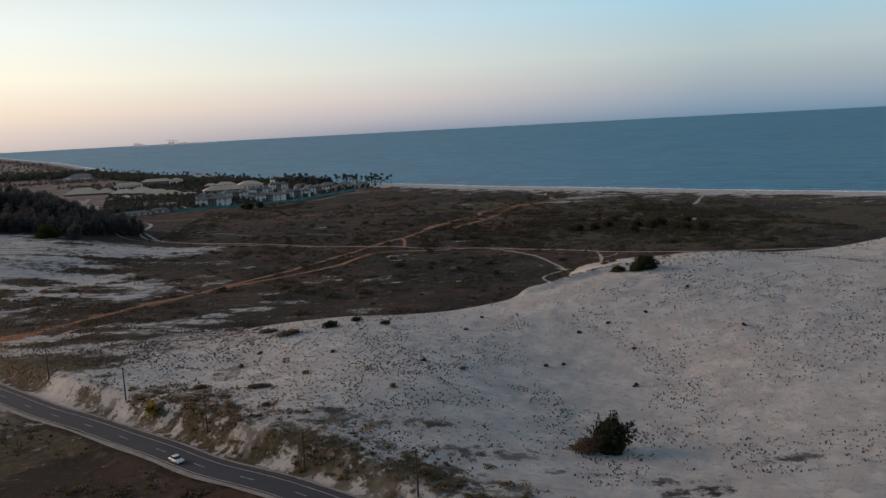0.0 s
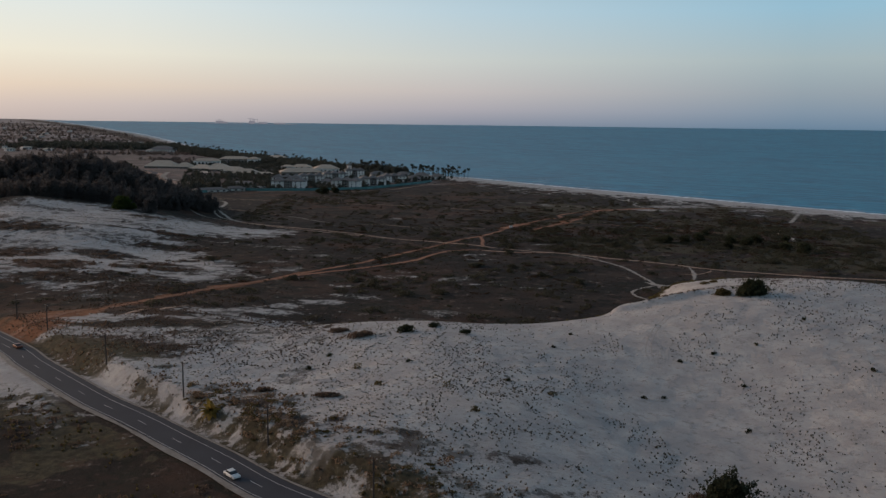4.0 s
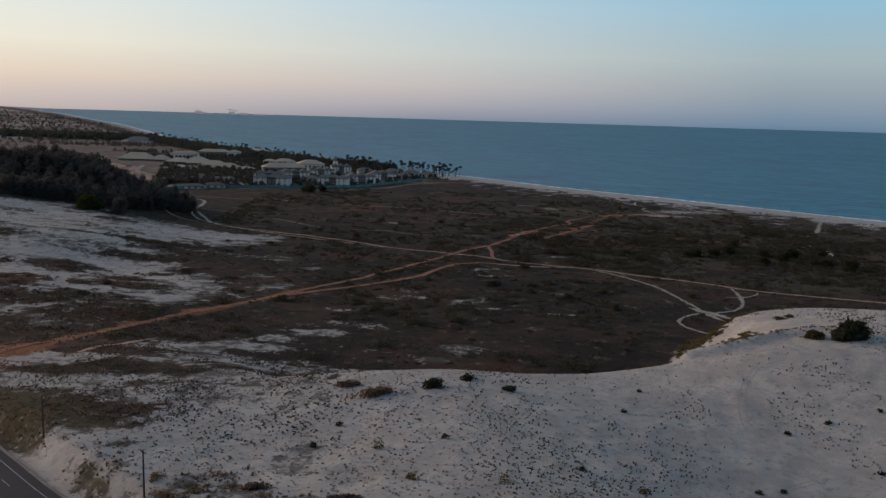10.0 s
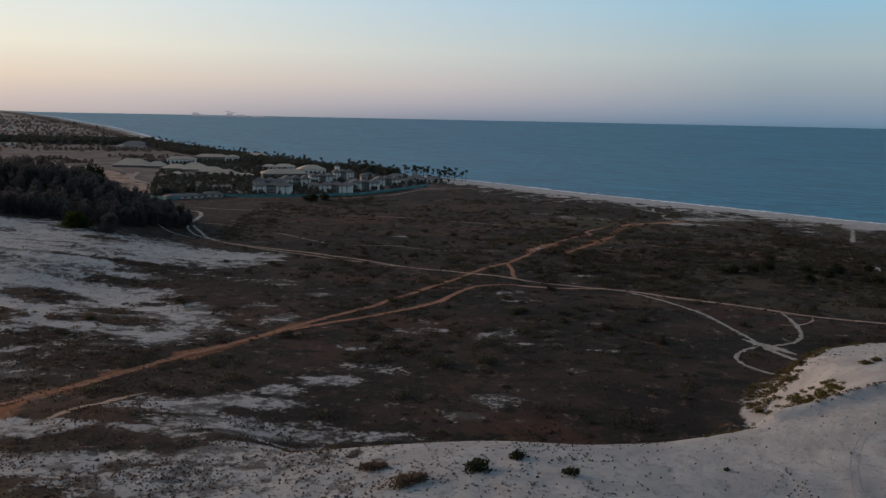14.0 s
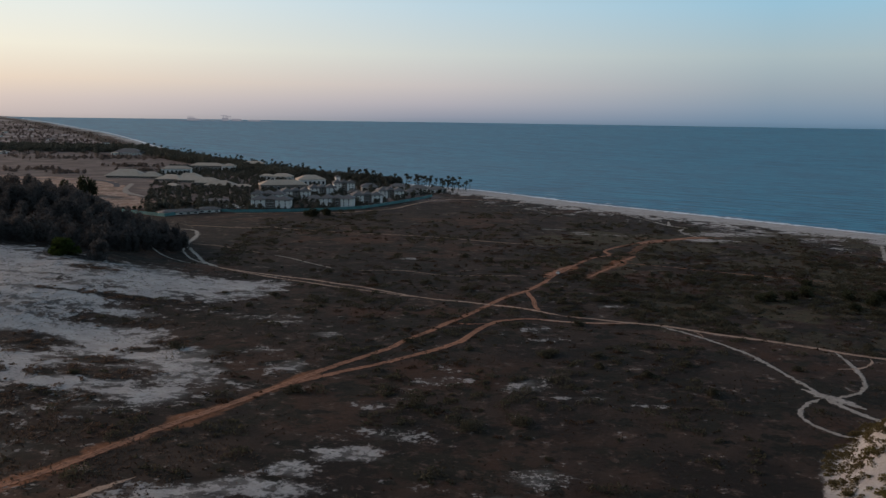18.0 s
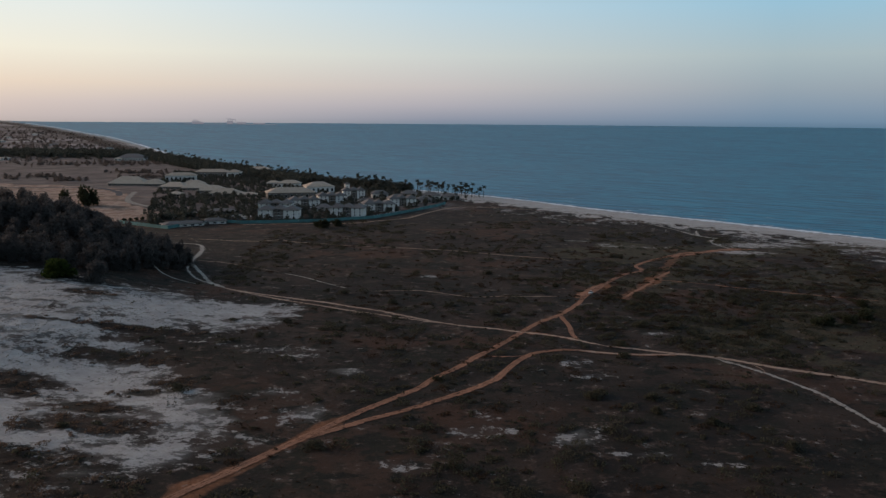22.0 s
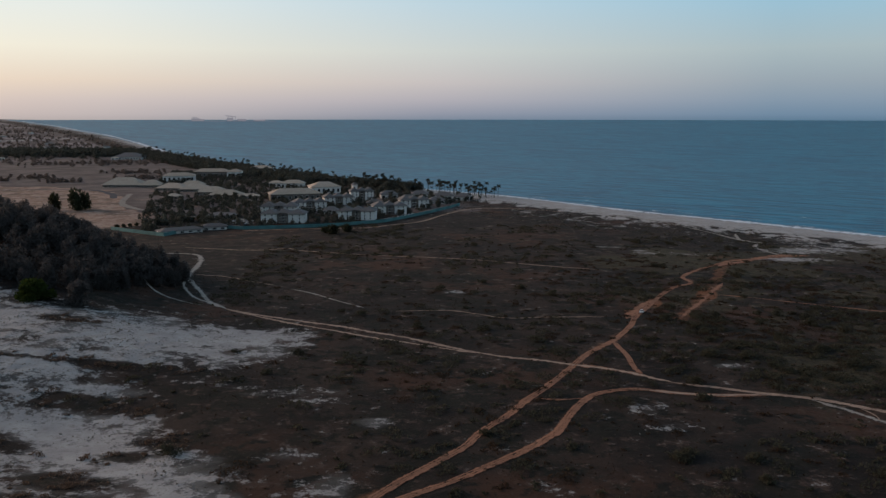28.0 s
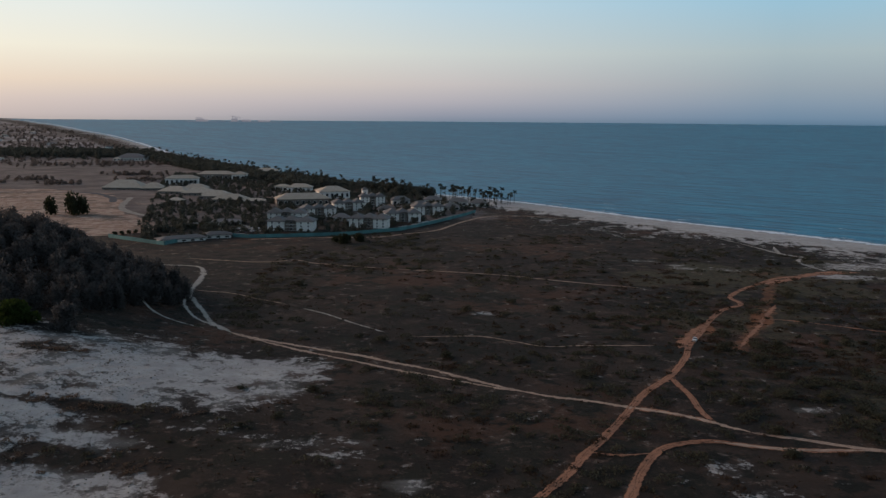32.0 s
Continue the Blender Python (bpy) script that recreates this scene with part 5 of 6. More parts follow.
def palm(seed, tall, name="coconut_palm", label="tall coconut palm with dark drooping fronds near the beach", group="palms along the beach", material=M_PALM):
    rng = np.random.RandomState(seed)
    ob = root(name, 0, 0, 0, 0, label, "palm", group)
    bend = rng.uniform(-0.12, 0.12, 2) * tall
    pts = [(bend[0] * s * s, bend[1] * s * s, -0.4 + s * (tall + 0.4)) for s in np.linspace(0, 1, 6)]
    part("trunk", tube(pts, np.linspace(0.2, 0.11, 6), 6), M_TRUNK, ob)
    top = np.array(pts[-1])
    verts, faces = [], []
    for k in range(38):
        a, rise = k * 2.4 + rng.uniform(-0.2, 0.2), rng.uniform(-0.35, 1.15)
        length = rng.uniform(2.4, 3.7)
        across = np.array([-math.sin(a), math.cos(a), 0])
        for i, s in enumerate(np.linspace(0, 1, 6)):
            mid = top + np.array([math.cos(a) * length * s * (1 - 0.25 * s), math.sin(a) * length * s * (1 - 0.25 * s), length * (rise * s - (0.32 + 0.2 * rise) * s * s)])
            w = 0.5 * math.sin(math.pi * min(s * 0.85 + 0.12, 1)) + 0.05
            verts += [mid - across * w + (0, 0, -0.35 * w), mid, mid + across * w + (0, 0, -0.35 * w)]
            if i:
                n = len(verts)
                faces += [(n - 6, n - 5, n - 2, n - 3), (n - 5, n - 4, n - 1, n - 2)]
    part("fronds", mesh_of("fronds", np.array(verts), np.array(faces), material), material, ob)
    return ob


palms = [palm(k, t) for k, t in enumerate((11.0, 13.0, 9.5))]
rng = np.random.RandomState(21)
line = curve([(36, 1296), (-10, 1345), (-72, 1412), (-183, 1560), (-300, 1740), (-373, 1840), (-520, 2080), (-690, 2330)], 1.0)
spots = [(44, 1300), (39, 1292), (30, 1296), (26, 1310), (18, 1303), (8, 1312), (0, 1320), (-6, 1308), (-14, 1330), (-22, 1338), (-28, 1322)]
for k in range(70):
    t = rng.uniform(0, 1)
    spots.append((44 - 174 * t + rng.uniform(-14, 10), 1294 + 150 * t + rng.uniform(-30, 12)))
for k in range(170):
    q = line[int(rng.uniform(0, 1) ** 1.3 * (len(line) - 1))]
    spots.append((q[0] + rng.uniform(-26, 6), q[1] + rng.uniform(-30, 8)))
for k, (x, y) in enumerate(spots):
    ob = palms[k] if k < 3 else copy_thing(palms[k % 3], Matrix())
    s = rng.uniform(0.6, 1.3)
    ob.matrix_basis = pose(x, y, ground_at(x, y) - 0.2, 0, 0, rng.uniform(0, 360))
    ob.scale = (s, s, s)

fan = palm(9, 1.1, "dwarf_palm", "yellow-green stemless palm above the road bank", "", M_FAN)
fan.matrix_basis = pose(-24.8, 221.8, ground_at(-24.8, 221.8) - 0.2, 0, 0, 40)
fan.scale = (1.05, 1.05, 1.5)
rng = np.random.RandomState(22)
belt = []
for k in range(1500):
    q = line[int(rng.uniform(0.10, 1) * (len(line) - 1))]
    off = rng.uniform(10, 100) * (1 if q[1] > 1500 else 0.35)
    belt.append((q[0] - off * 0.85 + rng.uniform(-6, 6), q[1] - off * 0.5 + rng.uniform(-6, 6), rng.uniform(0.9, 1.7)))
wood("shore_wood", belt, TREE_KINDS, M_GARDEN, "dark belt of trees behind the beach", "wood", 23)
inland_belt, dark_belt = [], []
for k in range(900):
    t = rng.uniform(0, 1)
    dark_belt.append((-1080 + 350 * t + rng.normal(0, 20), 2230 + 60 * t + rng.normal(0, 60), rng.uniform(1.0, 2.0)))
for k in range(160):
    t = rng.uniform(0, 1)
    dark_belt.append((-1900 + 900 * t + rng.normal(0, 30), 2330 + 60 * t + rng.normal(0, 40), rng.uniform(0.8, 1.6)))
wood("dark_tree_belt", dark_belt, TREE_KINDS, M_GARDEN, "dark belt of trees across the hazy flats", "wood", 26)
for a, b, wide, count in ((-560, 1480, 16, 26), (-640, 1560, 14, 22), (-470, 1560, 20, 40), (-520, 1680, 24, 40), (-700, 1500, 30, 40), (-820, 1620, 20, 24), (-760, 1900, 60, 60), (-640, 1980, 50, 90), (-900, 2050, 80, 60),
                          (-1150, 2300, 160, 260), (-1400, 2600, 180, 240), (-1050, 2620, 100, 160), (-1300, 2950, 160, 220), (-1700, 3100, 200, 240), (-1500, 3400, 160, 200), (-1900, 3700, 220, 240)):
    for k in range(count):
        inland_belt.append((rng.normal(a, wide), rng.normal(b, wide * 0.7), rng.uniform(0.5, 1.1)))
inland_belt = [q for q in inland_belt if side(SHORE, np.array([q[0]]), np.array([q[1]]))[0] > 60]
# These belts carry the distance haze in their leaf colour.
wood("inland_wood", inland_belt, TREE_KINDS, M_HAZED, "scattered far tree belts with haze put into their leaf colour", "wood", 24)
garden = []
GARDEN = [(-285, 965), (-236, 945), (-190, 985), (-110, 1005), (-60, 1068), (-8, 1190), (26, 1262), (-20, 1300), (-120, 1400), (-200, 1540), (-330, 1720), (-470, 1700), (-420, 1440), (-330, 1140)]
BUILT = [(-450, 1385, 66), (-412, 1380, 50), (-366, 1335, 52), (-325, 1318, 52), (-290, 1268, 48), (-331, 1235, 26), (-163, 1028, 30), (-182, 1086, 22), (-158, 1130, 22), (-136, 1188, 20), (-115, 1234, 17), (-102, 1050, 23), (-76, 1098, 21), (-54, 1160, 20), (-30, 1210, 13), (-22, 1256, 14), (0, 1247, 11), (-192, 1238, 34), (-172, 1326, 24),
         (-222, 1412, 20), (-246, 1420, 12), (-436, 1416, 44), (-402, 1508, 26), (-378, 1600, 30), (-341, 1588, 12), (-341, 1352, 44), (-275, 1264, 24), (-331, 1248, 12), (-324, 1702, 22), (-238, 962, 26), (-230, 1062, 18), (-200, 1020, 16)]
while len(garden) < 1700:
    x, y = rng.uniform(-470, 30), rng.uniform(940, 1720)
    if within(GARDEN, np.array([x]), np.array([y]))[0] > 4 and all(math.hypot(x - a, y - b) > r * 0.56 for a, b, r in BUILT):
        garden.append((x, y, rng.uniform(0.35, 1.05)))
wood("hotel_garden", garden, TREE_KINDS, M_GARDEN, "dark trees and shrubs filling the hotel garden", "garden", 25)
for x, y, s in ((-411, 1118, 1.7), (-392, 1122, 2.1), (-384, 1126, 1.7), (-388, 1116, 1.4)):
    b = copy_thing(tree, pose(x, y, ground_at(x, y) - 0.05, 0, 0, 50 * s))
    b.scale = (s, s, s * 2.1)
rng = np.random.RandomState(31)
hedge = copy_thing(tree, pose(-300, 985, ground_at(-300, 985), 0, 0, 0))
hedge.scale = (0.6, 0.6, 0.6)
for k in range(16):
    t = k / 15
    x, y = -300 + 62 * t, 985 + 66 * t
    b = copy_thing(tree, pose(x, y, ground_at(x, y) - 0.05, 0, 0, 77 * k))
    b.scale = (0.55, 0.55, 0.6)


# ---- the hotel ----
def hip(w, d, rise, over=1.0, ridge=0.45, z=0.0):
    """A hipped roof with a fascia, over a plan w by d."""
    bm = bmesh.new()
    a, b = w / 2 + over, d / 2 + over
    low = [bm.verts.new((x, y, z - 0.35)) for x, y in ((-a, -b), (a, -b), (a, b), (-a, b))]
    eave = [bm.verts.new((x, y, z)) for x, y in ((-a, -b), (a, -b), (a, b), (-a, b))]
    if w >= d:
        r = max((w - d) / 2 + d * (0.5 - ridge), 0.2)
        top = [bm.verts.new((-r, 0, z + rise)), bm.verts.new((r, 0, z + rise))]
        sides = ((0, 1, 1, 0), (1, 2, 1, None), (2, 3, 0, 1), (3, 0, 0, None))
    else:
        r = max((d - w) / 2 + w * (0.5 - ridge), 0.2)
        top = [bm.verts.new((0, -r, z + rise)), bm.verts.new((0, r, z + rise))]
        sides = ((0, 1, 0, None), (1, 2, 1, 0), (2, 3, 1, None), (3, 0, 0, 1))
    for i, j, p, q in sides:
        bm.faces.new([eave[i], eave[j], top[p]] + ([top[q]] if q is not None else []))
        bm.faces.new((low[i], low[j], eave[j], eave[i]))
    bm.faces.new(low[::-1])
    return bm


def shifted(bm, x, y, z):
    bmesh.ops.translate(bm, verts=bm.verts[:], vec=(x, y, z))
    return bm


WINDOW = None


def window_at(parent, x, y, z, w, h, turn=0):
    """A window: a dark pane set in a pale frame that stands a little proud of the wall."""
    global WINDOW
    if WINDOW is None:
        frame_bm = bmesh.new()
        for a in (-0.5, 0.44):
            box(a, a + 0.06, -0.06, 0.06, -0.5, 0.5, frame_bm)
        for c in (-0.5, 0.44):
            box(-0.44, 0.44, -0.06, 0.06, c, c + 0.06, frame_bm)
        me = bpy.data.meshes.new("window_frame")
        frame_bm.to_mesh(me)
        frame_bm.free()
        me.materials.append(M_WALL)
        pane_bm = box(-0.44, 0.44, -0.03, 0.03, -0.44, 0.44)
        pane = bpy.data.meshes.new("pane")
        pane_bm.to_mesh(pane)
        pane_bm.free()
        pane.materials.append(M_GLASS)
        WINDOW = (me, pane)
    ob = new("window", WINDOW[0])
    ob.parent = parent
    ob.matrix_local = pose(x, y, z, 0, 0, turn) @ Matrix.Diagonal((w, 1, h, 1))
    p = new("pane", WINDOW[1])
    p.parent = ob
    return ob


def hotel_block(x, y, turn, wide, deep, floors, label, group="hotel blocks", roof=None):
    """Two pale pavilions with hipped roofs, joined by a recessed, balconied middle."""
    ob = root("hotel_block", x, y, ground_at(x, y) - 0.3, turn, label, "hotel building", group)
    roof = roof or M_ROOF
    tall, wing = floors * 2.7 + 0.3, wide * 0.36
    for s in (-1, 1):
        cx = s * (wide - wing) / 2
        part("pavilion", box(cx - wing / 2, cx + wing / 2, -deep / 2, deep / 2, 0, tall), M_WALL, ob)
        part("pavilion_roof", shifted(hip(wing, deep, 3.9, 1.3), cx, 0, tall + 0.35), roof, ob)
        for f in range(floors):
            for wx in (-wing * 0.22, wing * 0.22):
                window_at(ob, cx + wx, -deep / 2 - 0.02, 1.9 + 2.7 * f, 1.3, 1.7)
            window_at(ob, cx + s * (wing / 2 + 0.02), -deep * 0.2, 1.9 + 2.7 * f, 1.2, 1.5, 90)
    mid = wide - 2 * wing
    # Shade of the recess is put into the colour of the middle and balustrades.
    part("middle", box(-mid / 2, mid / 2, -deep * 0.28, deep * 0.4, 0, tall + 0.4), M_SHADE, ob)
    part("middle_roof", shifted(hip(mid + 2, deep * 0.8, 3.4, 0.8), 0, deep * 0.05, tall + 1.0), roof, ob)
    for f in range(floors):
        part("balcony", box(-mid / 2, mid / 2, -deep * 0.28 - 1.3, -deep * 0.28, 0.25 + 2.7 * f, 0.45 + 2.7 * f), M_WALL, ob)
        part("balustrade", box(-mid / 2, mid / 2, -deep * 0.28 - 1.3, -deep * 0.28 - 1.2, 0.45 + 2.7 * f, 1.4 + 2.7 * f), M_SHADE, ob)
        window_at(ob, 0, -deep * 0.28 - 0.02, 1.7 + 2.7 * f, min(mid * 0.5, 2.6), 2.1)
    return ob


for k, (x, y, turn, wide, deep, floors, lab) in enumerate((
        (-165, 1024, -2, 38, 17, 3, "three-storey cream hotel block with a grey-brown hipped roof, beside the hoarding"),
        (-180, 1084, 2, 34, 16, 3, "three-storey cream hotel block behind another block"),
        (-158, 1128, 18, 32, 15, 3, "three-storey cream hotel block with pale piers"),
        (-136, 1186, 18, 31, 15, 3, "three-storey cream hotel block with pale piers"),
        (-115, 1232, 12, 26, 15, 4, "tall cream hotel block with a stair tower"),
        (-102, 1050, -6, 33, 16, 3, "cream hotel block with two pavilions beside the hoarding"),
        (-76, 1098, 14, 32, 16, 3, "cream hotel block with two pavilions beside the hoarding"),
        (-54, 1160, 14, 30, 15, 3, "cream hotel block with two pavilions near the beach"))):
    hotel_block(x, y, turn, wide, deep, floors, lab)
tower = root("stair_tower", -124, 1246, ground_at(-124, 1246), 12, "square cream stair tower with a small hipped roof", "tower")
part("shaft", box(-3, 3, -3, 3, 0, 17), M_WALL, tower)
part("tower_roof", shifted(hip(6, 6, 2, 0.8), 0, 0, 17.3), M_ROOF, tower)
for s in (3.5, 7, 10.5, 14):
    window_at(tower, 0, -3.02, s, 1.2, 1.5)


def villa(x, y, turn, wide, deep, tall, rise, label, roof, group="", name="villa", category="villa", wall=None):
    ob = root(name, x, y, ground_at(x, y) - 0.3, turn, label, category, group)
    part("wall", box(-wide / 2, wide / 2, -deep / 2, deep / 2, 0, tall), wall or M_WALL, ob)
    part("roof", shifted(hip(wide, deep, rise, 1.3), 0, 0, tall + 0.35), roof, ob)
    n = max(2, int(wide / 6))
    for i in range(n):
        window_at(ob, -wide / 2 + (i + 0.5) * wide / n, -deep / 2 - 0.02, tall * 0.5, wide / n * 0.5, tall * 0.55)
    return ob


for x, y, turn, w, d, t in ((-30, 1208, 8, 18, 13, 3.4), (-22, 1254, -5, 22, 14, 4.6), (0, 1246, -8, 17, 12, 4.0), (-62, 1222, 10, 17, 12, 4.2), (-86, 1262, 12, 20, 12, 5.0), (-50, 1276, 0, 19, 12, 4.2), (-96, 1170, 5, 15, 11, 3.6), (-132, 1094, 0, 14, 11, 3.4)):
    villa(x, y, turn, w, d, t, 3.9, "low cream villa with a grey-brown hipped roof among garden trees", M_ROOF, "garden villas")
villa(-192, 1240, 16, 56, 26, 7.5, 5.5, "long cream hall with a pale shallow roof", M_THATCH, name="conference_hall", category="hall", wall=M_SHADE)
villa(-170, 1330, 18, 36, 26, 8.5, 5.5, "large cream hall with a pale roof", M_THATCH, name="hotel_hall", category="hall")
villa(-222, 1410, 0, 30, 18, 6.0, 4.2, "pale-roofed pavilion among trees", M_THATCH, name="garden_pavilion", category="pavilion")
villa(-246, 1418, 0, 17, 12, 6.0, 2.6, "small pale-roofed pavilion among trees", M_THATCH, name="garden_pavilion", category="pavilion")
for x, y, turn, w, d, t, r in ((-446, 1412, 0, 50, 30, 3.0, 9.0), (-408, 1404, 0, 26, 20, 3.0, 6.5), (-366, 1358, -6, 34, 24, 3.4, 5.6), (-332, 1342, 4, 36, 24, 3.4, 5.8), (-300, 1296, 0, 34, 22, 4.0, 6.0), (-275, 1262, 0, 36, 22, 3.6, 5.4), (-350, 1392, 0, 28, 18, 4.6, 5.0), (-331, 1246, 0, 15, 12, 2.8, 2.8), (-246, 1252, 10, 22, 12, 3.0, 2.4)):
    villa(x, y, turn, w, d, t, r, "low pavilion under a broad pale tiled roof", M_THATCH, "broad-roofed pavilions", "reception_pavilion", "pavilion", M_SHADE)
villa(-402, 1506, 10, 44, 20, 8.5, 4.2, "long cream hotel wing with a pale roof", M_THATCH, "far hotel wings", "hotel_wing", "hotel building")
villa(-378, 1598, 0, 52, 20, 9.0, 4.4, "long cream hotel wing with a pale roof", M_THATCH, "far hotel wings", "hotel_wing", "hotel building", M_SHADE)
villa(-341, 1588, 0, 20, 18, 9.5, 4.0, "short cream hotel wing with a pale roof", M_THATCH, "far hotel wings", "hotel_wing", "hotel building")
villa(-324, 1700, 0, 36, 20, 8.5, 4.0, "cream hotel wing half hidden by palms", M_THATCH, "far hotel wings", "hotel_wing", "hotel building", M_SHADE)
villa(-238, 956, 35, 34, 12, 2.6, 2.0, "long low service building with a brown roof beside the hoarding", M_ROOF, name="service_building", category="building")
villa(-216, 978, 20, 20, 11, 2.8, 2.2, "low service building with a brown roof beside the hoarding", M_ROOF, name="service_building", category="building")
villa(-230, 1060, 5, 26, 14, 2.8, 2.0, "low canopy roof beside the hotel car park", M_ROOF, name="car_park_canopy", category="building")
villa(-690, 2120, 0, 60, 40, 5, 9, "wide grey-roofed hall beyond the tree belt", M_ROOF, name="far_hall", category="hall")
rng = np.random.RandomState(41)
far_houses = 0
while far_houses < 46:
    x, y = rng.uniform(-1900, -560), rng.uniform(1900, 3500)
    if side(SHORE, np.array([x]), np.array([y]))[0] < 90:
        continue
    villa(x, y, rng.uniform(0, 90), rng.uniform(9, 26), rng.uniform(8, 14), rng.uniform(3, 6), 2.2, "small pale house in the hazy distance", M_THATCH if far_houses % 3 else M_ROOF, "far houses", "far_house", "house")
    far_houses += 1

# The turquoise hoarding round the hotel.
HOARDING = [(-300, 972), (-281, 958), (-252, 939), (-244, 934), (-231, 968), (-211, 984), (-191, 976), (-159, 981), (-135, 988), (-114, 996), (-94, 1013), (-75, 1028), (-57, 1061), (-35, 1108), (-15, 1154), (-5, 1183)]
fence = root("hoarding", -159, 981, ground_at(-159, 981), 0, "turquoise site hoarding round the hotel grounds", "fence")
for (ax, ay), (bx, by) in zip(HOARDING, HOARDING[1:]):
    n = max(1, int(math.hypot(bx - ax, by - ay) / 6))
    for i in range(n):
        x0, y0 = ax + (bx - ax) * i / n, ay + (by - ay) * i / n
        x1, y1 = ax + (bx - ax) * (i + 1) / n, ay + (by - ay) * (i + 1) / n
        z = min(ground_at(x0, y0), ground_at(x1, y1))
        seg = math.hypot(x1 - x0, y1 - y0)
        p = part("panel", box(0.03, seg - 0.03, -0.05, 0.05, -0.3, 2.9), M_TURQ, fence)
        p.matrix_local = fence.matrix_world.inverted() @ pose(x0, y0, z, 0, 0, math.degrees(math.atan2(y1 - y0, x1 - x0)))
ribbon("service_lane", [(-236, 960), (-212, 1000), (-186, 990), (-150, 996), (-112, 1010), (-86, 1030), (-66, 1064), (-44, 1112), (-20, 1166)], 6.0, M_VERGE, "pale paved lane inside the hoarding", "lane", above=0.12, seed=61)
ribbon("hotel_drive", [(-400, 1300), (-370, 1190), (-336, 1135), (-292, 1096), (-252, 1062), (-214, 1052), (-190, 1010)], 7.0, M_VERGE, "pale curving drive to the hotel", "drive", above=0.12, seed=62)
ribbon("far_road", [(-760, 1320), (-620, 1345), (-480, 1352), (-424, 1300), (-398, 1240)], 8.0, M_ASPHALT, "dark road round the building site", "road", above=0.15, seed=63, rag=0.2)

# Distant harbour on the skyline; a weak glow in its material stands in for haze.
harbour = root("distant_harbour", -1075, 4640, float(lift(np.array([-1075.0]), np.array([4640.0]))[0]), 12, "faint distant harbour with cranes on the skyline", "harbour")
M_HAZE = mat("hazy_grey", (0.22, 0.20, 0.22), (0.18, 0.165, 0.18), 40, 10, 0.95)
haze = M_HAZE.node_tree.nodes["Principled BSDF"]
haze.inputs["Emission Color"].default_value, haze.inputs["Emission Strength"].default_value = (0.30, 0.275, 0.295, 1), 0.62
part("quay", box(-230, 230, -6, 6, -6, 1.5, bevel=0.5), M_HAZE, harbour)
for cx, cw, ch in ((-190, 40, 12), (-150, 20, 8), (-20, 30, 14), (30, 46, 9), (110, 60, 6)):
    part("shed", box(cx, cx + cw, -5, 5, 3, 3 + ch, bevel=0.8), M_HAZE, harbour)
for cx, ch in ((-178, 22), (-14, 30), (8, 26)):
    bm = box(cx, cx + 3, -2, 2, 3, ch)
    box(cx - 14, cx + 18, -1, 1, ch - 3, ch - 1, bm)
    box(cx + 14, cx + 16, -1, 1, 3, ch - 3, bm)
    part("crane", bm, M_HAZE, harbour)


# ---- road things ----
def utility_pole(x, y, tall, turn, label):
    ob = root("utility_pole", x, y, ground_at(x, y) - 0.2, turn, label, "utility pole", "poles along the road")
    part("pole", tube([(0, 0, -0.6), (0, 0, tall * 0.5), (0, 0, tall)], [0.21, 0.18, 0.14], 8), M_POLE, ob)
    arm = part("crossarm", box(-1.1, 1.1, -0.06, 0.06, tall - 0.45, tall - 0.28, bevel=0.015), M_WOOD, ob)
    for s in (-0.95, 0.0, 0.95):
        part("insulator", tube([(s, 0, tall - 0.28), (s, 0, tall - 0.16), (s, 0, tall - 0.02)], [0.07, 0.1, 0.05], 6), M_PAINT, arm)
    part("brace", tube([(-0.6, 0.0, tall - 0.4), (0, 0.0, tall - 1.1)], [0.035, 0.035], 5), M_METAL, ob)
    part("bracket", box(0.05, 0.75, -0.05, 0.05, tall - 2.6, tall - 2.5), M_WOOD, ob)
    return ob


for x, y, t in ((-66, 261, 9.4), (-35, 233, 9.2), (-7.5, 205, 9.4), (18, 181, 9.6), (42, 161, 9.8), (-103, 303, 9.0), (-122, 320, 9.0), (-161, 366, 9.0)):
    utility_pole(x, y, t, -45, "weathered grey utility pole with a short crossarm beside the road")


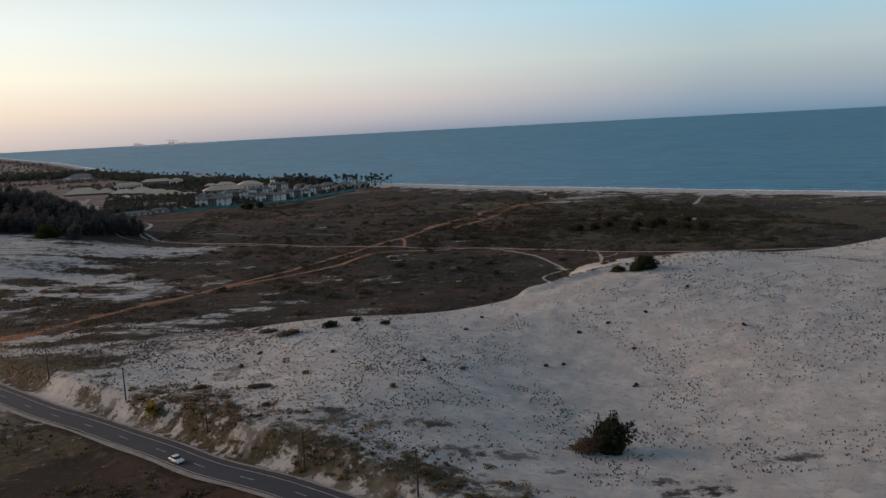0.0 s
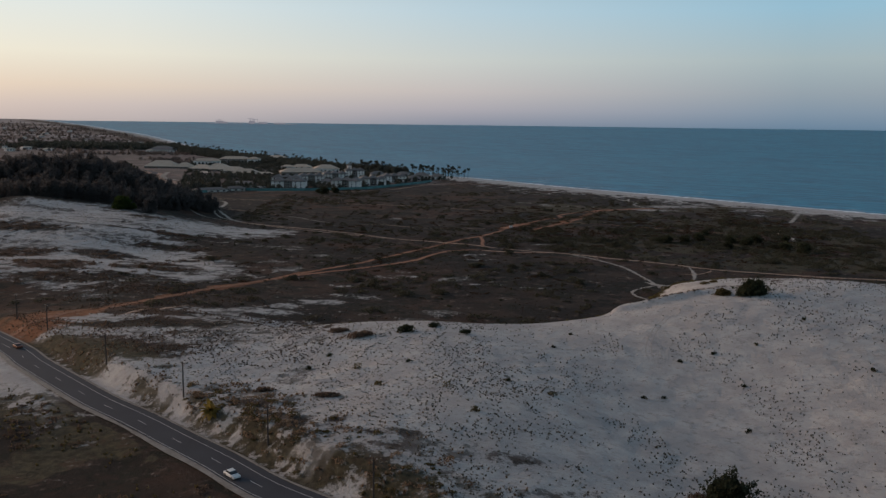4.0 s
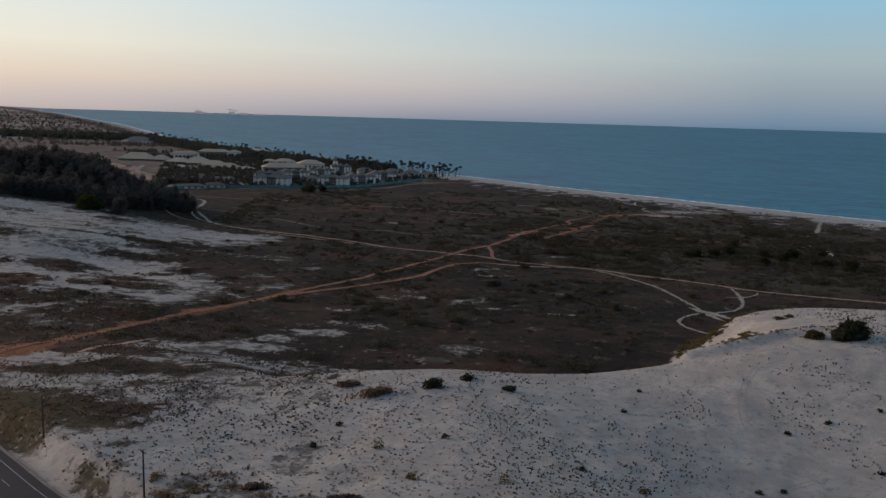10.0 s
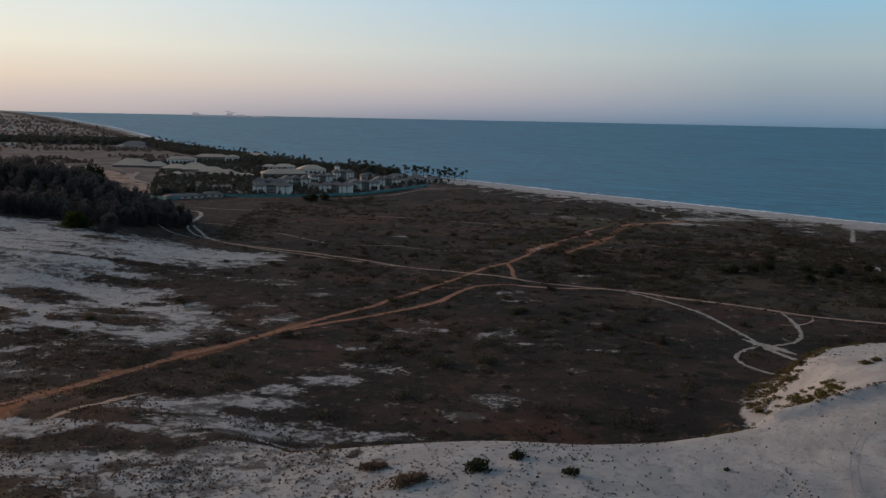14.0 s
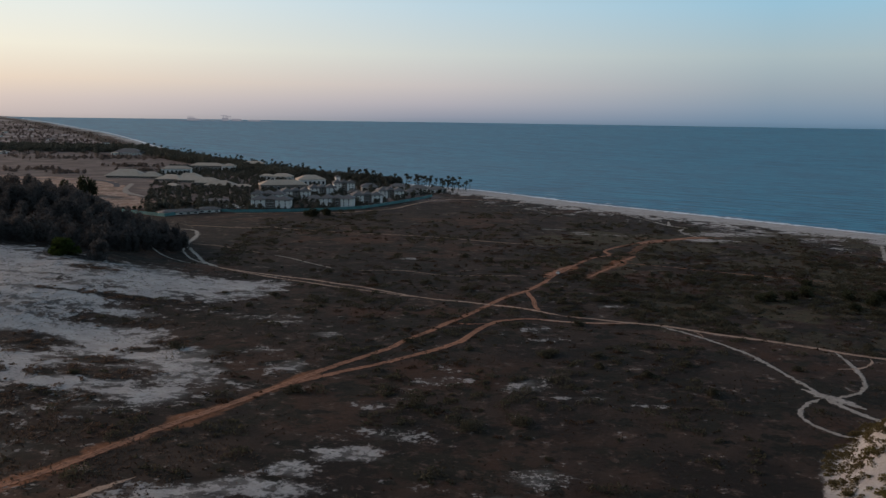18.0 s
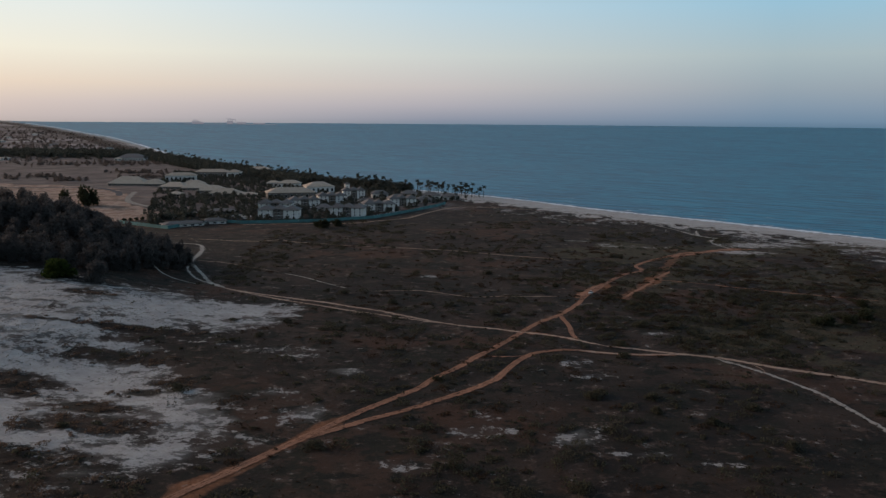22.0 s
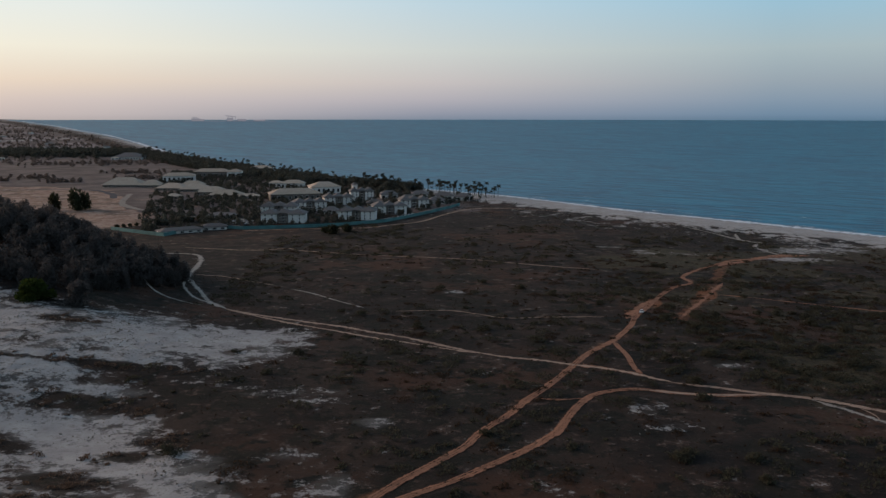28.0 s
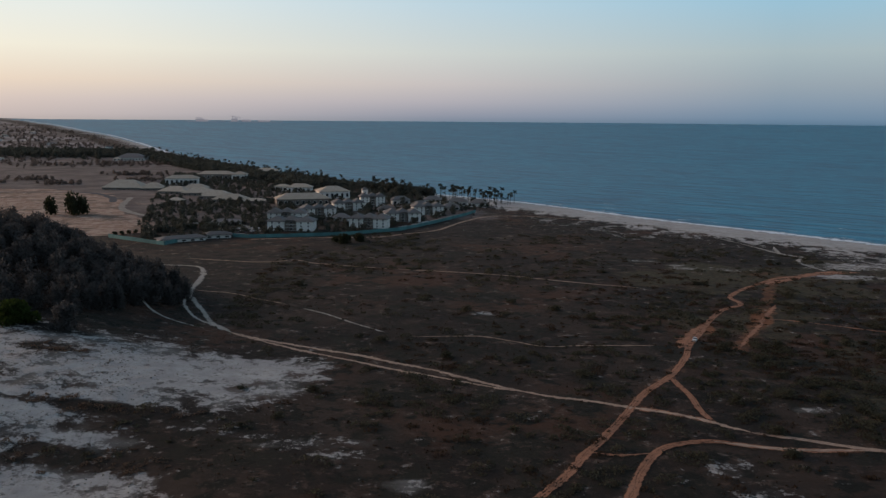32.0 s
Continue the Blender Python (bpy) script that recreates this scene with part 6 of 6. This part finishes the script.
def car(x, y, z, turn, paint, label, group="", pickup=False):
    """A car: shaped body, glazed cabin, roof, lamps and four wheels."""
    ob = root("car", x, y, z, turn, label, "car", group)
    side_line = [(-2.15, 0.42), (-2.15, 0.80), (-1.55, 0.92), (-0.6, 0.95), (0.75, 0.92), (1.9, 0.74), (2.15, 0.6), (2.15, 0.36), (1.75, 0.24), (-1.75, 0.26)]
    bm = bmesh.new()
    a = [bm.verts.new((px, -0.86, pz)) for px, pz in side_line]
    b = [bm.verts.new((px, 0.86, pz)) for px, pz in side_line]
    bm.faces.new(a)
    bm.faces.new(b[::-1])
    for i in range(len(a)):
        j = (i + 1) % len(a)
        bm.faces.new((a[j], a[i], b[i], b[j]))
    bmesh.ops.recalc_face_normals(bm, faces=bm.faces[:])
    bmesh.ops.bevel(bm, geom=bm.edges[:], offset=0.05, segments=1, affect="EDGES")
    body = part("body", bm, paint, ob)
    cab = [(-1.45, 0.90), (-0.95, 1.36), (0.25, 1.40), (0.95, 0.90)] if not pickup else [(-0.5, 0.92), (-0.35, 1.55), (0.5, 1.58), (1.0, 0.92)]
    bm = bmesh.new()
    a = [bm.verts.new((px, -0.74 + 0.10 * (pz - 0.9), pz)) for px, pz in cab]
    b = [bm.verts.new((px, 0.74 - 0.10 * (pz - 0.9), pz)) for px, pz in cab]
    bm.faces.new(a)
    bm.faces.new(b[::-1])
    for i in range(4):
        j = (i + 1) % 4
        bm.faces.new((a[j], a[i], b[i], b[j]))
    bmesh.ops.recalc_face_normals(bm, faces=bm.faces[:])
    part("cabin_glass", bm, M_GLASS, ob)
    r0, r1, rz = cab[1][0], cab[2][0], cab[1][1]
    part("roof", box(r0 - 0.06, r1 + 0.06, -0.70, 0.70, rz - 0.03, rz + 0.08, bevel=0.03), paint, ob)
    if pickup:
        part("cargo_bed", box(-2.1, -0.55, -0.8, 0.8, 0.80, 1.12, bevel=0.03), paint, ob)
    for s in (-0.6, 0.6):
        part("headlight", box(2.05, 2.17, s - 0.17, s + 0.17, 0.52, 0.66, bevel=0.02), M_PAINT, body)
        part("tail_light", box(-2.17, -2.08, s - 0.17, s + 0.17, 0.62, 0.78, bevel=0.02), M_TAIL, body)
    for wx in (-1.32, 1.32):
        for s in (-1, 1):
            wheel = part("wheel", tube([(wx, s * 0.68, 0.32), (wx, s * 0.90, 0.32)], [0.32, 0.32], 14), M_TYRE, ob)
            part("rim", tube([(wx, s * 0.895, 0.32), (wx, s * 0.915, 0.32)], [0.19, 0.17], 10), M_METAL, wheel)
    return ob


M_TAIL = mat("red_lamp", (0.25, 0.02, 0.015), (0.2, 0.015, 0.01), 1, 0.1, 0.3)
M_TYRE = mat("tyre_rubber", (0.02, 0.02, 0.02), (0.014, 0.014, 0.014), 0.5, 0.1, 0.9)
M_CARWHITE = mat("white_car_paint", (0.62, 0.62, 0.60), (0.52, 0.52, 0.50), 2, 0.3, 0.3, spec=0.5)
M_CARDARK = mat("dark_car_paint", (0.03, 0.03, 0.035), (0.02, 0.02, 0.024), 2, 0.3, 0.3, spec=0.5)
M_CARRED = mat("orange_car_paint", (0.20, 0.055, 0.02), (0.14, 0.04, 0.015), 2, 0.3, 0.3, spec=0.5)


def on_lane(x, y, paint, label, off=1.8, facing=0):
    pts = beside(ROAD[3:-3], off, 1.0)
    i = int(np.argmin(np.hypot(pts[:, 0] - x, pts[:, 1] - y)))
    d = pts[i + 1] - pts[i - 1]
    return car(pts[i, 0], pts[i, 1], ROAD_Z + 0.12, math.degrees(math.atan2(d[1], d[0])) + facing, paint, label)


on_lane(-11, 193, M_CARWHITE, "white saloon car driving on the asphalt road", -1.8 + 3.6)
on_lane(-107, 288, M_CARRED, "orange-brown car on the asphalt road", -1.8, 180)
on_lane(-137, 316, M_CARWHITE, "white car far along the asphalt road", 1.8)
car(72, 668, ground_at(72, 668) + 0.15, 65, M_CARWHITE, "white pickup on the reddish dirt track", pickup=True)
rng = np.random.RandomState(51)
base_car = car(-196, 1012, ground_at(-196, 1012) + 0.1, 60, M_CARWHITE, "white car parked inside the hoarding", "cars parked by the hotel")
dark_car = car(-200, 1018, ground_at(-200, 1018) + 0.1, 60, M_CARDARK, "dark car parked inside the hoarding", "cars parked by the hotel")
lane_line = curve([(-150, 993), (-112, 1006), (-88, 1024), (-70, 1056), (-50, 1098)], 6.0)
for k, q in enumerate(lane_line):
    if rng.rand() < 0.7:
        copy_thing(base_car if rng.rand() < 0.7 else dark_car, pose(q[0], q[1], ground_at(q[0], q[1]) + 0.15, 0, 0, rng.uniform(40, 80)))
for k in range(18):
    x, y = -222 + 5.5 * (k % 6) + rng.uniform(-0.6, 0.6), 1004 + 12 * (k // 6) + rng.uniform(-0.6, 0.6)
    copy_thing(base_car if rng.rand() < 0.65 else dark_car, pose(x, y, ground_at(x, y) + 0.1, 0, 0, 80 + rng.uniform(-4, 4)))

# The rough picnic bench and the posts on the crest.
bx, by = 154.6, 352.8
bench = root("picnic_bench", bx, by, ground_at(bx, by), 15, "rough dark wooden picnic table with benches on the dune", "picnic table")
part("tabletop", box(-1.7, 1.7, -0.5, 0.5, 1.0, 1.1, bevel=0.02), M_WOOD, bench)
for s in (-1, 1):
    part("bench_plank", box(-1.7, 1.7, s * 1.0 - 0.2, s * 1.0 + 0.2, 0.55, 0.63, bevel=0.02), M_WOOD, bench)
    for e in (-1, 1):
        part("leg", tube([(s * 1.3, e * 1.0, -0.1), (s * 1.3, e * 0.2, 1.02)], [0.07, 0.07], 6), M_WOOD, bench)
    part("crossbar", box(s * 1.3 - 0.05, s * 1.3 + 0.05, -1.1, 1.1, 0.45, 0.55), M_WOOD, bench)
post = root("fence_post", 172, 372, ground_at(172, 372), 0, "weathered wooden fence post on the dune crest", "post", "posts on the dune crest")
part("shaft", tube([(0, 0, -0.4), (0.03, 0, 0.7), (0.0, 0.03, 1.5)], [0.08, 0.075, 0.06], 6), M_WOOD, post)
for k in range(1, 12):
    x, y = 172 + 3.4 * k + 0.5 * math.sin(5 * k), 372 + 1.1 * k
    copy_thing(post, pose(x, y, ground_at(x, y), 4 * math.sin(3 * k), 4 * math.cos(7 * k), 30 * k))

# Tyre marks in the sand.
for off in (-0.85, 0.85):
    ribbon("tyre_mark_1" if off < 0 else "tyre_mark_2", [(106 + off, 313), (100 + off, 305), (95.5 + off, 296), (92.5 + off, 286), (92 + off, 278)], 0.3, M_PRESSED, "shallow tyre mark pressed into the sand", "tyre mark", above=0.05, seed=71, crown=-0.03, step=1.5)
for off in (-0.7, 0.7):
    ribbon("tyre_mark_3" if off < 0 else "tyre_mark_4", [(85, 249 + off), (93, 256 + off), (101, 259 + off)], 0.3, M_PRESSED, "shallow tyre mark pressed into the sand", "tyre mark", above=0.05, seed=72, crown=-0.03, step=1.5)

# Broken surf lines off the beach.
rng = np.random.RandomState(61)
shore_line = curve(SHORE[6:-3], 1.0)
shore_out = beside(SHORE[6:-3], 1.0, 1.0)
surf = root("breaking_waves", 100, 1300, 0, 0, "short white breakers off the beach", "waves")
tagged(surf, kind="stuff")
for k in range(44):
    i = int(rng.uniform(0.12, 0.95) * (len(shore_line) - 60))
    off = -rng.choice([14, 22, 34, 50, 75], p=[0.3, 0.3, 0.2, 0.12, 0.08]) - rng.uniform(0, 8)
    pts = beside([tuple(q) for q in shore_line[i:i + rng.randint(16, 34):8]] if i + 24 < len(shore_line) else [tuple(shore_line[i]), tuple(shore_line[-1])], off, 6.0)
    p = ribbon("breaker", [tuple(q) for q in pts], rng.uniform(0.8, 2.2), M_FOAM, "", "", above=0.35, seed=300 + k, rag=0.9, step=3.0, parent=None, crown=0.25, flat_z=0.0)
    for key in ("label", "category", "kind"):
        if key in p:
            del p[key]
    p.parent = surf
    p.matrix_parent_inverse = surf.matrix_world.inverted()
